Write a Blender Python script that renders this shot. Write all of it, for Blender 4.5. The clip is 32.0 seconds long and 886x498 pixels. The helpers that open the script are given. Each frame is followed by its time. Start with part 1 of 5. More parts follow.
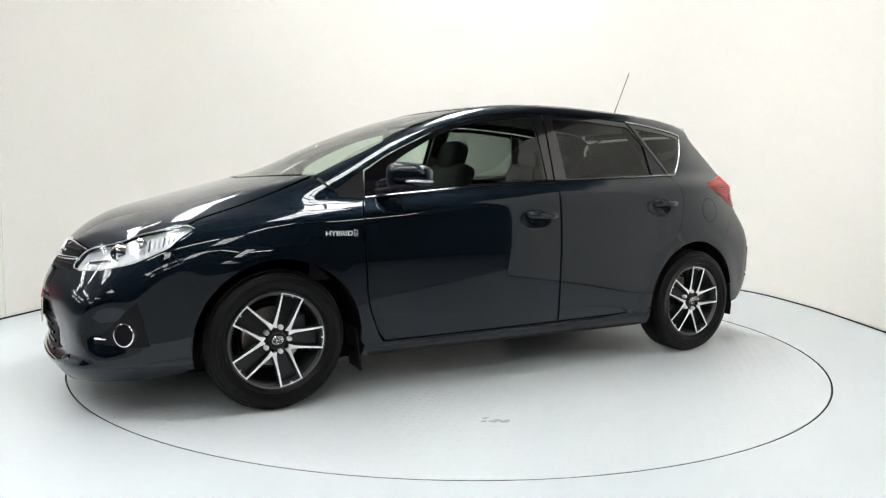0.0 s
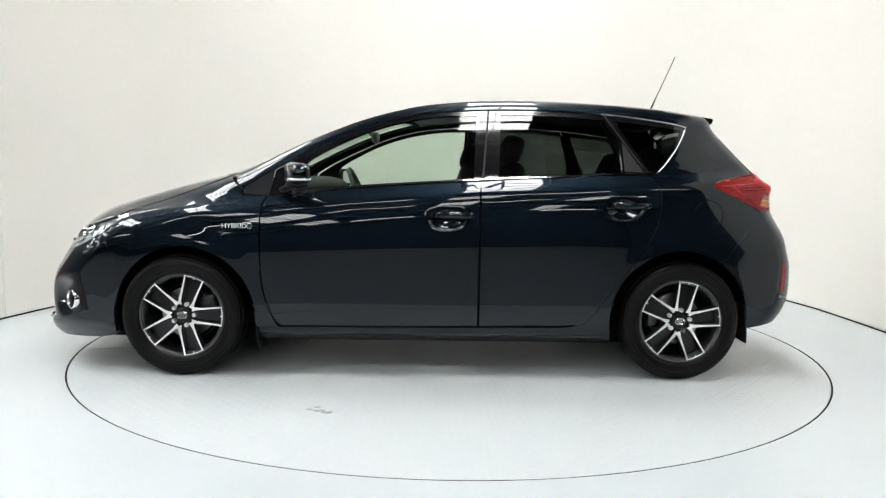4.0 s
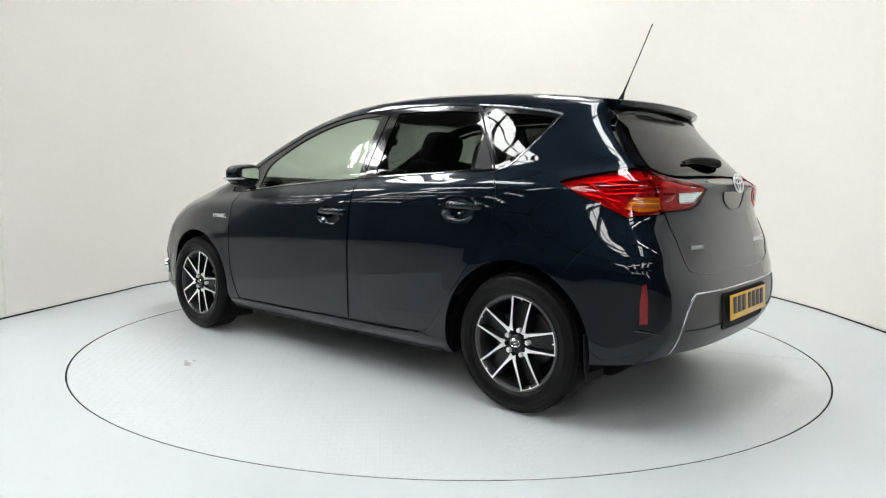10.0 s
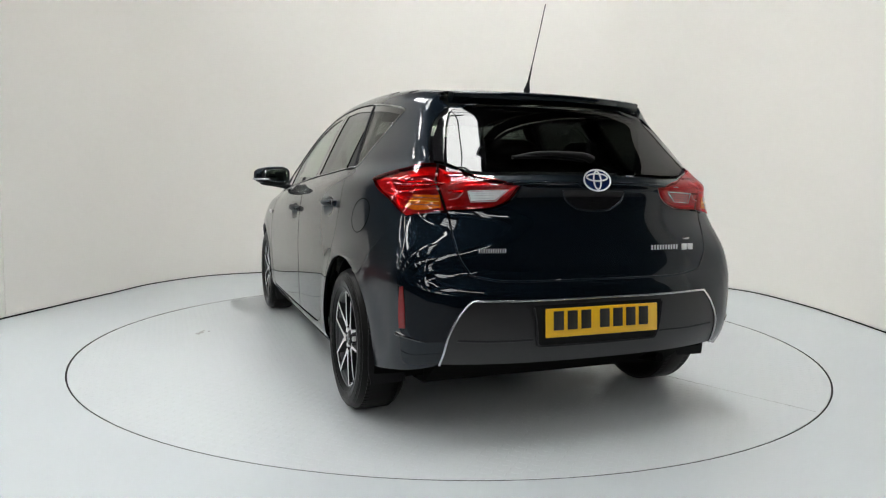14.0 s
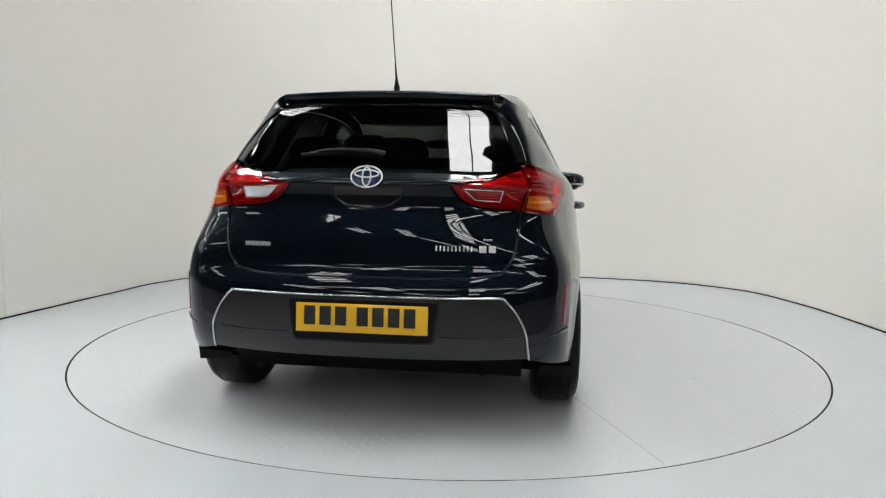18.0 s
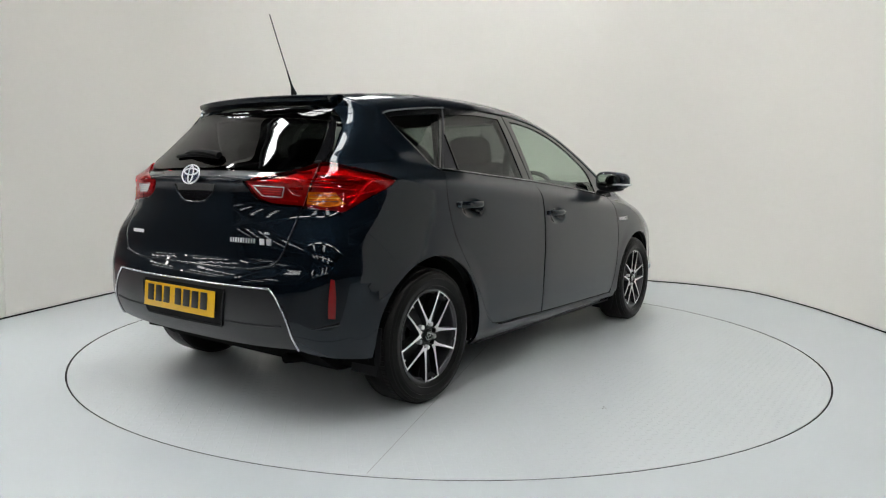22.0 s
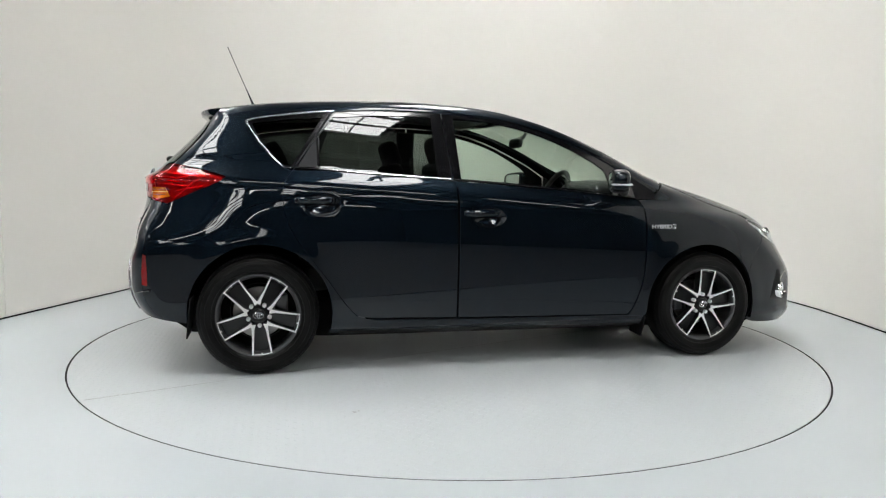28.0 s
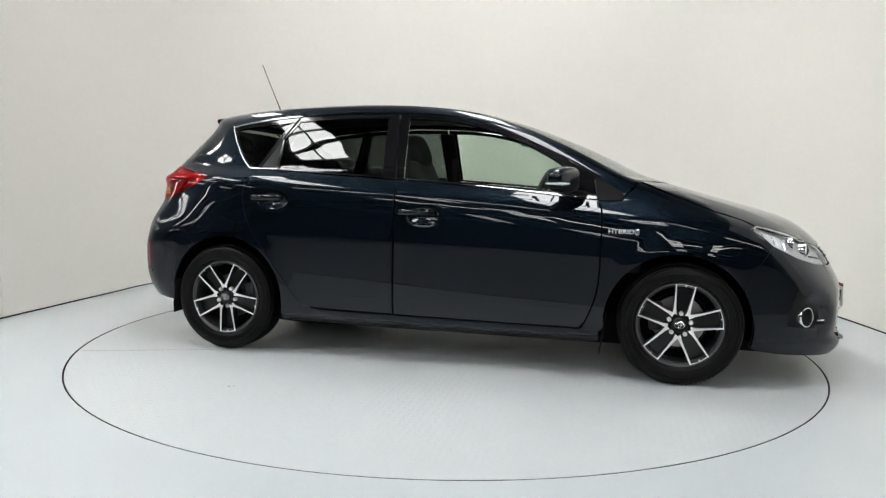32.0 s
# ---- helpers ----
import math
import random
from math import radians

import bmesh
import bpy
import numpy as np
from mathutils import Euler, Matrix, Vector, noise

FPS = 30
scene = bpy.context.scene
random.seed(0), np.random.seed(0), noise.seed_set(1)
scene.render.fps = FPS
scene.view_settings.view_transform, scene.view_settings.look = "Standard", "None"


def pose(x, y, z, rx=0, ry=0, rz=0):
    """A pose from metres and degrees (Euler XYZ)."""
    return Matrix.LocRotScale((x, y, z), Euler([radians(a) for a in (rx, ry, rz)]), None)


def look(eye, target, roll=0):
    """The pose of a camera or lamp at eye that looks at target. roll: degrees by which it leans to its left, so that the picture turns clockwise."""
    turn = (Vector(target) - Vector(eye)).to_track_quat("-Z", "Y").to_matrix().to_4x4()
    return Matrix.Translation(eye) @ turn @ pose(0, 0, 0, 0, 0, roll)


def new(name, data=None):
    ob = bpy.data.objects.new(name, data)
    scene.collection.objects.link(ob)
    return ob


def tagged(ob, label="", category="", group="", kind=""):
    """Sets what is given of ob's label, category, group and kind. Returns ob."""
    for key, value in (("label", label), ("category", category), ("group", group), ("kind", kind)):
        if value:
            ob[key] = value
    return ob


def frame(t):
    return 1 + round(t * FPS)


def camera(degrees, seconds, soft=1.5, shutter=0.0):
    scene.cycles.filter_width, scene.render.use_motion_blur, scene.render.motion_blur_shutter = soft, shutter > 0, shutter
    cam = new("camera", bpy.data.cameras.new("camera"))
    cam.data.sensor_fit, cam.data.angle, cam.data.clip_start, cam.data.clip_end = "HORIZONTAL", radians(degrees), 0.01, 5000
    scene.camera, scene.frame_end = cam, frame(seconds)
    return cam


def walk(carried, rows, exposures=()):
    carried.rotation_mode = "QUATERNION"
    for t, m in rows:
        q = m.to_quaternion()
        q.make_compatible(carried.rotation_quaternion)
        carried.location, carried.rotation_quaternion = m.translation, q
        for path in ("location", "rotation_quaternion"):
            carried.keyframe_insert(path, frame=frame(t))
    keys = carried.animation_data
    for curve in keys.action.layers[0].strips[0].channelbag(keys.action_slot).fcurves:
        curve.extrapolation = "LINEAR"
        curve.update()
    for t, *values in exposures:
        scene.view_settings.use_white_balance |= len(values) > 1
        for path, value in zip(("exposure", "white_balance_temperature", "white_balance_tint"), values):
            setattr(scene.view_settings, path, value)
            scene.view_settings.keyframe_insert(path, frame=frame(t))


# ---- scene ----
# A dark blue hatchback turns once past a fixed camera on a turntable in a white photo booth.
# Booth space: x right, y away from the camera, z up, the turntable's axle at the origin.
# Car space: x towards the nose, y to the car's left, z up, the origin midway between the axles.

# ---- camera ----
EYE = Vector((0.0, -4.5515, 1.0255))
cam = camera(65.07, 32.0, soft=1.2)


def aim(yaw, pitch, roll):
    """The camera's pose from its heading, its dip and its lean, in degrees."""
    way = Vector((math.sin(radians(yaw)) * math.cos(radians(pitch)), math.cos(radians(yaw)) * math.cos(radians(pitch)), -math.sin(radians(pitch))))
    return look(EYE, EYE + way, roll)


walk(cam, [(0, aim(-0.532, 5.51, 0.93)), (30, aim(-0.532, 5.51, 0.93)), (30.6, aim(-0.33, 5.51, 0.93)), (32, aim(-0.33, 5.51, 0.93))],
     exposures=[(0, 0.16), (6, 0.12), (9, 0.03), (12, -0.07), (12.8, -0.21), (14, -0.29), (17, -0.32), (19, -0.32), (20, -0.41), (22, -0.41), (24, -0.36), (28, -0.25), (32, -0.22)])

# ---- world and light ----
world = bpy.data.worlds.new("world")
scene.world = world
world.use_nodes = True
sky = world.node_tree.nodes.new("ShaderNodeTexSky")
sky.sky_type, sky.sun_disc, sky.sun_elevation, sky.sun_rotation = "NISHITA", False, radians(50), radians(150)
world.node_tree.links.new(sky.outputs[0], world.node_tree.nodes["Background"].inputs[0])
world.node_tree.nodes["Background"].inputs[1].default_value = 0.1
SKYLIGHT_GLOW = 25.0
NORTH_GLOW = 31.0
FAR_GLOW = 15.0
TUBE_GLOW = 26.0


# ---- materials ----
def material(name, colour, rough=0.5, metal=0.0, coat=0.0, spec=0.5, grain=0.0, grain_scale=60.0, bump=0.0, bump_scale=200.0, stain=0.0, stain_scale=1.5, rough_vary=0.0, coat_ior=1.5):
    """A procedural surface: colour varied at two scales, roughness varied, fine relief."""
    m = bpy.data.materials.new(name)
    m.use_nodes = True
    nt = m.node_tree
    b = nt.nodes["Principled BSDF"]
    b.inputs["Base Color"].default_value = (*colour, 1)
    b.inputs["Roughness"].default_value = rough
    b.inputs["Metallic"].default_value = metal
    b.inputs["Coat Weight"].default_value = coat
    b.inputs["Coat Roughness"].default_value = 0.015
    b.inputs["Coat IOR"].default_value = coat_ior
    b.inputs["Specular IOR Level"].default_value = spec
    geo = nt.nodes.new("ShaderNodeTexCoord")

    def noise_at(scale, detail):
        n = nt.nodes.new("ShaderNodeTexNoise")
        n.inputs["Scale"].default_value, n.inputs["Detail"].default_value = scale, detail
        nt.links.new(geo.outputs["Object"], n.inputs["Vector"])
        return n

    if grain or stain:
        fine, broad = noise_at(grain_scale, 4), noise_at(stain_scale, 5)
        add = nt.nodes.new("ShaderNodeMath")
        add.operation = "MULTIPLY_ADD"
        nt.links.new(fine.outputs["Fac"], add.inputs[0])
        add.inputs[1].default_value = grain
        mul = nt.nodes.new("ShaderNodeMath")
        mul.operation = "MULTIPLY_ADD"
        nt.links.new(broad.outputs["Fac"], mul.inputs[0])
        mul.inputs[1].default_value, mul.inputs[2].default_value = stain, 1 - 0.5 * (grain + stain)
        nt.links.new(mul.outputs[0], add.inputs[2])
        mix = nt.nodes.new("ShaderNodeVectorMath")
        mix.operation = "SCALE"
        mix.inputs[0].default_value = colour
        nt.links.new(add.outputs[0], mix.inputs["Scale"])
        nt.links.new(mix.outputs[0], b.inputs["Base Color"])
    if rough_vary:
        n = noise_at(stain_scale * 3, 4)
        r = nt.nodes.new("ShaderNodeMapRange")
        r.inputs["To Min"].default_value, r.inputs["To Max"].default_value = max(0, rough - rough_vary), rough + rough_vary
        nt.links.new(n.outputs["Fac"], r.inputs["Value"])
        nt.links.new(r.outputs[0], b.inputs["Roughness"])
    if bump:
        n = noise_at(bump_scale, 3)
        bp = nt.nodes.new("ShaderNodeBump")
        bp.inputs["Strength"].default_value, bp.inputs["Distance"].default_value = bump, 0.002
        nt.links.new(n.outputs["Fac"], bp.inputs["Height"])
        nt.links.new(bp.outputs[0], b.inputs["Normal"])
    return m


def glass(name, tint, bare=0.045):
    """Thin window glass: what lies behind shows tinted, and it mirrors more the more slantwise it is seen, alike from both sides."""
    m = bpy.data.materials.new(name)
    m.use_nodes = True
    nt = m.node_tree
    nt.nodes.remove(nt.nodes["Principled BSDF"])
    out = nt.nodes["Material Output"]
    clear, shine, mix, lw, power, level = (nt.nodes.new("ShaderNode" + k) for k in ("BsdfTransparent", "BsdfGlossy", "MixShader", "LayerWeight", "Math", "Math"))
    clear.inputs["Color"].default_value = (*tint, 1)
    shine.inputs["Roughness"].default_value = 0.0
    lw.inputs["Blend"].default_value = 0.5
    power.operation, level.operation = "POWER", "MULTIPLY_ADD"
    power.inputs[1].default_value = 5.0
    level.inputs[1].default_value, level.inputs[2].default_value = 1 - bare, bare
    for a, z in ((lw.outputs["Facing"], power.inputs[0]), (power.outputs[0], level.inputs[0]), (level.outputs[0], mix.inputs[0]), (clear.outputs[0], mix.inputs[1]), (shine.outputs[0], mix.inputs[2]), (mix.outputs[0], out.inputs[0])):
        nt.links.new(a, z)
    return m


def glow(name, colour, strength):
    m = bpy.data.materials.new(name)
    m.use_nodes = True
    b = m.node_tree.nodes["Principled BSDF"]
    b.inputs["Base Color"].default_value = (*colour, 1)
    b.inputs["Emission Color"].default_value = (*colour, 1)
    b.inputs["Emission Strength"].default_value = strength
    return m


WALL = material("wall_paint", (0.80, 0.78, 0.735), 0.75, grain=0.02, grain_scale=30, stain=0.05, stain_scale=0.6, bump=0.04, bump_scale=120)
WALL_SIDE = material("hall_wall_paint", (0.02, 0.02, 0.022), 0.8, grain=0.05, stain=0.15)
FLOOR = material("floor_paint", (0.500, 0.535, 0.555), 0.30, grain=0.03, grain_scale=90, stain=0.10, stain_scale=0.9, rough_vary=0.025, bump=0.02, bump_scale=40)
DISC = material("turntable_paint", (0.525, 0.555, 0.57), 0.32, grain=0.04, grain_scale=90, stain=0.07, stain_scale=1.1, rough_vary=0.03, bump=0.03, bump_scale=60)
HALLFLOOR = material("unseen_hall_floor", (0.24, 0.24, 0.243), 0.6, grain=0.1, stain=0.3)
# Near-black: the shade in the turntable's gap is put into this colour.
PIT = material("gap_shade_black", (0.004, 0.004, 0.004), 0.7)
ROOFING = material("roof_sheet", (0.02, 0.02, 0.022), 0.7, grain=0.1, stain=0.2)
STEEL = material("painted_steel", (0.10, 0.10, 0.11), 0.5, stain=0.1)
SKYGLASS = glow("skylight_glass", (0.98, 0.985, 0.975), SKYLIGHT_GLOW)
# Glow levels set by hand: stronger north to deepen shadows, weaker far for less fill.
NORTHGLASS = glow("brighter_skylight_glass", (0.98, 0.985, 0.975), NORTH_GLOW)
FARGLASS = glow("dimmer_skylight_glass", (0.98, 0.985, 0.975), FAR_GLOW)
TUBE = glow("tube_glow", (1.0, 0.98, 0.94), TUBE_GLOW)
PAINT = material("dark_blue_paint", (0.0029, 0.0072, 0.0125), 0.40, metal=0.75, coat=1.0, spec=0.05, grain=0.25, grain_scale=900, stain=0.05, coat_ior=1.42)
GLASS = glass("window_glass", (0.72, 0.80, 0.73))
PRIVACY = glass("privacy_glass", (0.17, 0.19, 0.178))
REAR_TINT = glass("dark_rear_glass", (0.055, 0.06, 0.057))
REDGLASS = glass("red_lamp_glass", (0.92, 0.05, 0.06))
LENS = glass("clear_lens", (0.93, 0.95, 0.96))
PIANO = material("gloss_black_trim", (0.006, 0.006, 0.007), 0.12, coat=0.6)
BLACK = material("black_plastic", (0.010, 0.010, 0.011), 0.6, spec=0.12, grain=0.15, bump=0.2, bump_scale=900)
# Near-black for steel underneath, and for shade behind gaps and spokes.
SHADOWY = material("black_steel_and_shade", (0.006, 0.006, 0.006), 0.9, spec=0.05, stain=0.2)
FELT = material("arch_felt", (0.006, 0.006, 0.006), 1.0, spec=0.0, grain=0.3, grain_scale=300)
RUBBER = material("tyre_rubber", (0.0045, 0.0045, 0.0044), 0.36, spec=0.15, grain=0.2, grain_scale=150, stain=0.25, stain_scale=12, rough_vary=0.12)
CHROME = material("chrome", (0.86, 0.87, 0.88), 0.10, metal=1.0)
SATIN = material("satin_silver", (0.55, 0.56, 0.57), 0.25, metal=1.0)
ALLOY = material("machined_alloy", (0.86, 0.86, 0.86), 0.36, metal=0.4, grain=0.06, grain_scale=300)
GUNMETAL = material("dark_grey_alloy", (0.008, 0.0082, 0.009), 0.32, metal=0.2, coat=0.3, spec=0.3, stain=0.2, stain_scale=8)
RIMGREY = material("grey_rim_barrel", (0.075, 0.076, 0.080), 0.3, metal=0.5, stain=0.3, stain_scale=10)
DISCMETAL = material("brake_steel", (0.32, 0.31, 0.30), 0.35, metal=1.0, stain=0.3, stain_scale=20)
GREYTRIM = material("dark_grey_trim", (0.020, 0.021, 0.023), 0.5, grain=0.1, bump=0.1, bump_scale=700, spec=0.2)
REDLENS = material("red_lamp_lens", (0.20, 0.0035, 0.005), 0.15, coat=0.7, grain=0.5, grain_scale=60)
LAMPBOWL = material("faceted_lamp_bowl", (0.34, 0.33, 0.33), 0.35, metal=0.3, grain=0.9, grain_scale=90, stain=1.0, stain_scale=22, bump=0.4, bump_scale=140)
LAMPGREY = material("lamp_bezel", (0.80, 0.805, 0.82), 0.25, metal=0.3, grain=0.35, grain_scale=60, stain=0.5, stain_scale=18)
BADGE = material("bright_badge_plating", (0.80, 0.80, 0.80), 0.35, metal=0.35)
VALANCE = material("satin_grey_valance", (0.016, 0.0165, 0.018), 0.28, grain=0.1, bump=0.1, bump_scale=700)
DARKRED = material("dark_red_reflector", (0.17, 0.004, 0.005), 0.2, coat=0.4, grain=0.4, grain_scale=60)
REDGLOSS = material("bright_red_reflector", (0.55, 0.012, 0.012), 0.15, coat=1.0, grain=0.35, grain_scale=45)
AMBER = material("amber_lamp_lens", (0.55, 0.11, 0.006), 0.12, coat=1.0, grain=1.1, grain_scale=70)
MIRROR = material("mirror_silver", (0.80, 0.81, 0.83), 0.02, metal=1.0)
REFLECTOR = material("lamp_reflector", (0.74, 0.75, 0.77), 0.25, metal=0.4, coat=0.5, grain=1.0, grain_scale=38, stain=0.7, stain_scale=16)
YELLOW = material("yellow_plate", (0.80, 0.46, 0.01), 0.35, coat=0.3, stain=0.05)
WHITEPLATE = material("white_plate", (0.75, 0.74, 0.70), 0.35, coat=0.3)
REDPLATE = material("red_plate_edge", (0.30, 0.035, 0.045), 0.4)
INK = material("black_lettering", (0.012, 0.012, 0.012), 0.4)
CLOTH = material("dark_seat_cloth", (0.022, 0.023, 0.025), 0.85, grain=0.3, grain_scale=250, bump=0.3, bump_scale=500)
CABIN = material("dark_cabin_plastic", (0.020, 0.021, 0.022), 0.6, grain=0.15)
HEADLINE = material("grey_roof_lining", (0.24, 0.245, 0.23), 0.9, grain=0.1)
BLUE = material("blue_emblem_enamel", (0.004, 0.014, 0.07), 0.2, coat=0.8)
GREY_DIRT = material("floor_scuff", (0.33, 0.33, 0.33), 0.5, grain=0.3, grain_scale=60)


# ---- mesh helpers ----
def part(name, bm, mat, parent=None, label=""):
    """Links a bmesh as one mesh object under a thing or a part."""
    me = bpy.data.meshes.new(name)
    bm.to_mesh(me)
    bm.free()
    me.materials.append(mat)
    ob = new(name, me)
    ob.parent = parent
    return tagged(ob, label)


def smoothed(ob, angle=0.6):
    """Shades an object smooth but for its sharp edges."""
    me = ob.data
    me.polygons.foreach_set("use_smooth", [True] * len(me.polygons))
    me.set_sharp_from_angle(angle=angle)
    return ob


def box(bm, size, at=(0, 0, 0), bevel=0.0, turn=None, segments=2):
    m = Matrix.Translation(at) @ (turn or Matrix()) @ Matrix.Diagonal((*size, 1))
    vs = bmesh.ops.create_cube(bm, size=1, matrix=m)["verts"]
    if bevel:
        es = list({e for v in vs for e in v.link_edges})
        bmesh.ops.bevel(bm, geom=es, offset=bevel, segments=segments, affect="EDGES", profile=0.5)
    return bm


def lathe(bm, profile, steps=48, axis="y", at=(0, 0, 0), start=0.0, sweep=2 * math.pi):
    """Turns a profile of (radius, along) round an axis."""
    closed = sweep > 6.28
    rings = []
    for k in range(steps if closed else steps + 1):
        a = start + sweep * k / steps
        c, s = math.cos(a), math.sin(a)
        ring = []
        for r, d in profile:
            p = (r * c, d, r * s) if axis == "y" else ((r * c, r * s, d) if axis == "z" else (d, r * c, r * s))
            ring.append(bm.verts.new((p[0] + at[0], p[1] + at[1], p[2] + at[2])))
        rings.append(ring)
    for k in range(steps):
        a, b = rings[k], rings[(k + 1) % len(rings)]
        for i in range(len(profile) - 1):
            bm.faces.new((a[i], a[i + 1], b[i + 1], b[i]))
    return bm


def tube(bm, pts, radius, sides=8, flat=1.0, taper=1.0):
    """A round bar along points; flat squashes it across, taper thins it to its end."""
    pts = [Vector(p) for p in pts]
    rings = []
    for k, p in enumerate(pts):
        d = (pts[min(k + 1, len(pts) - 1)] - pts[max(k - 1, 0)]).normalized()
        u = d.cross(Vector((0, 0, 1)))
        u = u.normalized() if u.length > 1e-4 else Vector((1, 0, 0))
        w = u.cross(d)
        r = radius * (1 + (taper - 1) * k / max(1, len(pts) - 1))
        rings.append([bm.verts.new(p + r * (math.cos(2 * math.pi * j / sides) * u + flat * math.sin(2 * math.pi * j / sides) * w)) for j in range(sides)])
    for a, b in zip(rings, rings[1:]):
        for j in range(sides):
            bm.faces.new((a[j], a[(j + 1) % sides], b[(j + 1) % sides], b[j]))
    bm.faces.new(rings[0][::-1])
    bm.faces.new(rings[-1])
    return bm


def prism(bm, outline, depth, place):
    """A flat plate: an outline of (a, b) pushed out by depth, each point put in space by place(a, b, d)."""
    lo = [bm.verts.new(place(a, b, 0.0)) for a, b in outline]
    hi = [bm.verts.new(place(a, b, depth)) for a, b in outline]
    n = len(outline)
    bm.faces.new(lo[::-1])
    bm.faces.new(hi)
    for i in range(n):
        bm.faces.new((lo[i], lo[(i + 1) % n], hi[(i + 1) % n], hi[i]))
    return bm


def spline(pts, steps=6):
    """A smooth curve through points of any dimension."""
    p = [np.array(q, float) for q in pts]
    p = [2 * p[0] - p[1]] + p + [2 * p[-1] - p[-2]]
    out = []
    for i in range(1, len(p) - 2):
        for k in range(steps):
            t = k / steps
            out.append(0.5 * (2 * p[i] + (p[i + 1] - p[i - 1]) * t + (2 * p[i - 1] - 5 * p[i] + 4 * p[i + 1] - p[i + 2]) * t * t + (3 * p[i] - p[i - 1] - 3 * p[i + 1] + p[i + 2]) * t ** 3))
    out.append(p[-2])
    return out


# ---- the booth ----
def booth_outline():
    """The plan of the booth's curved wall, from its free edge on one side round the back to the other."""
    pts = [(-3.18, 0.34), (-3.08, 0.9), (-2.97, 1.5), (-2.84, 2.12), (-2.42, 2.78), (-1.55, 3.17), (-0.4, 3.3), (0.8, 3.2), (1.9, 2.95), (2.46, 2.72), (2.93, 2.25), (3.10, 1.55), (3.14, 0.9), (3.13, 0.0), (3.12, -0.9), (3.11, -1.7), (3.10, -2.4)]
    return [Vector((p[0], p[1], 0)) for p in spline(pts, 8)]


def wall_sheet(name, pts, height, thick, mat, label):
    """An upright wall that follows a line on the floor, with its thickness on the outer side."""
    bm = bmesh.new()
    n = len(pts)
    rows = []
    for k, p in enumerate(pts):
        d = (pts[min(k + 1, n - 1)] - pts[max(k - 1, 0)]).normalized()
        o = Vector((-d.y, d.x, 0)) * thick
        rows.append([bm.verts.new(q) for q in (p, p + Vector((0, 0, height)), p + o + Vector((0, 0, height)), p + o)])
    for a, b in zip(rows, rows[1:]):
        for i in range(4):
            bm.faces.new((a[i], b[i], b[(i + 1) % 4], a[(i + 1) % 4]))
    bm.faces.new(rows[0])
    bm.faces.new(rows[-1][::-1])
    bmesh.ops.recalc_face_normals(bm, faces=bm.faces)
    return tagged(smoothed(part(name, bm, mat), 0.5), label, "wall", kind="structure")


WALL_H = 3.9
curve = booth_outline()
wall_sheet("wall_north", curve, WALL_H, 0.12, WALL, "smooth white painted curved booth wall")
wall_sheet("wall_west", [Vector((-3.204, 0.10, 0)), Vector((-3.185, 0.345, 0))], WALL_H, 0.12, WALL, "white painted flat booth wall panel")

# black seam where wall meets floor
bm = bmesh.new()
tube(bm, [p + Vector((0, 0, 0.004)) - Vector((p.x, p.y, 0)).normalized() * 0.004 for p in curve], 0.006, sides=6)
tagged(part("trim", bm, BLACK), "thin dark sealing joint at the foot of the wall", "trim", kind="structure")
bm = bmesh.new()
tube(bm, [Vector((-3.199, 0.10, 0.004)), Vector((-3.180, 0.345, 0.004))], 0.006, sides=6)
tagged(part("trim", bm, BLACK), "thin dark sealing joint at the foot of the wall panel", "trim", kind="structure")

# floor with a round opening for the turntable
R_HOLE, R_DISC = 2.2435, 2.2365
bm = bmesh.new()
steps = 160
ring_a = [bm.verts.new((R_HOLE * math.cos(2 * math.pi * k / steps), R_HOLE * math.sin(2 * math.pi * k / steps), 0)) for k in range(steps)]
ring_b = [bm.verts.new((3.0 * math.cos(2 * math.pi * k / steps), 3.0 * math.sin(2 * math.pi * k / steps), 0)) for k in range(steps)]
ring_c = [bm.verts.new((34 * math.cos(2 * math.pi * k / steps), 34 * math.sin(2 * math.pi * k / steps), 0)) for k in range(steps)]
for k in range(steps):
    j = (k + 1) % steps
    bm.faces.new((ring_a[k], ring_b[k], ring_b[j], ring_a[j]))
    bm.faces.new((ring_b[k], ring_c[k], ring_c[j], ring_b[j]))
tagged(part("floor", bm, FLOOR), "pale grey painted smooth concrete floor with faint stains", "floor", kind="structure")
bm = bmesh.new()
lathe(bm, [(0.0, -0.062), (R_HOLE, -0.062), (R_HOLE, -0.001)], 160, "z")
tagged(part("ground", bm, PIT), "shallow pit below the turntable, coloured black for its shade", "pit", kind="structure")

# Unseen darker floor, added to dim what the car's lower sides mirror.
bm = bmesh.new()
box(bm, (34.9, 20.4, 0.006), (-8.5, -12.8, 0.003))
box(bm, (22.4, 7.1, 0.006), (-14.8, 0.95, 0.003))
tagged(part("floor_hall", bm, HALLFLOOR), "unseen darker hall floor, added to dim the car's lower reflections", "floor", kind="structure")

# the turning disc, with raised tread bars all over it
table_turn = new("turntable")
tagged(table_turn, "round pale grey steel turntable with raised tread bars", "turntable")
bm = bmesh.new()
lathe(bm, [(0.0, 0.0), (0.7, 0.0), (1.5, 0.0), (R_DISC - 0.004, 0.0), (R_DISC - 0.002, -0.002), (R_DISC - 0.002, -0.05), (0.0, -0.05)], 160, "z")
part("disc", bm, DISC, table_turn)
# The disc's edge is blackened so the gap reads as shaded.
bm = bmesh.new()
lathe(bm, [(R_DISC - 0.001, -0.05), (R_DISC, -0.05), (R_DISC, -0.0015), (R_DISC - 0.001, -0.0015)], 160, "z")
part("disc_edge", bm, PIT, table_turn, "turntable edge, coloured black for the shade in the gap")


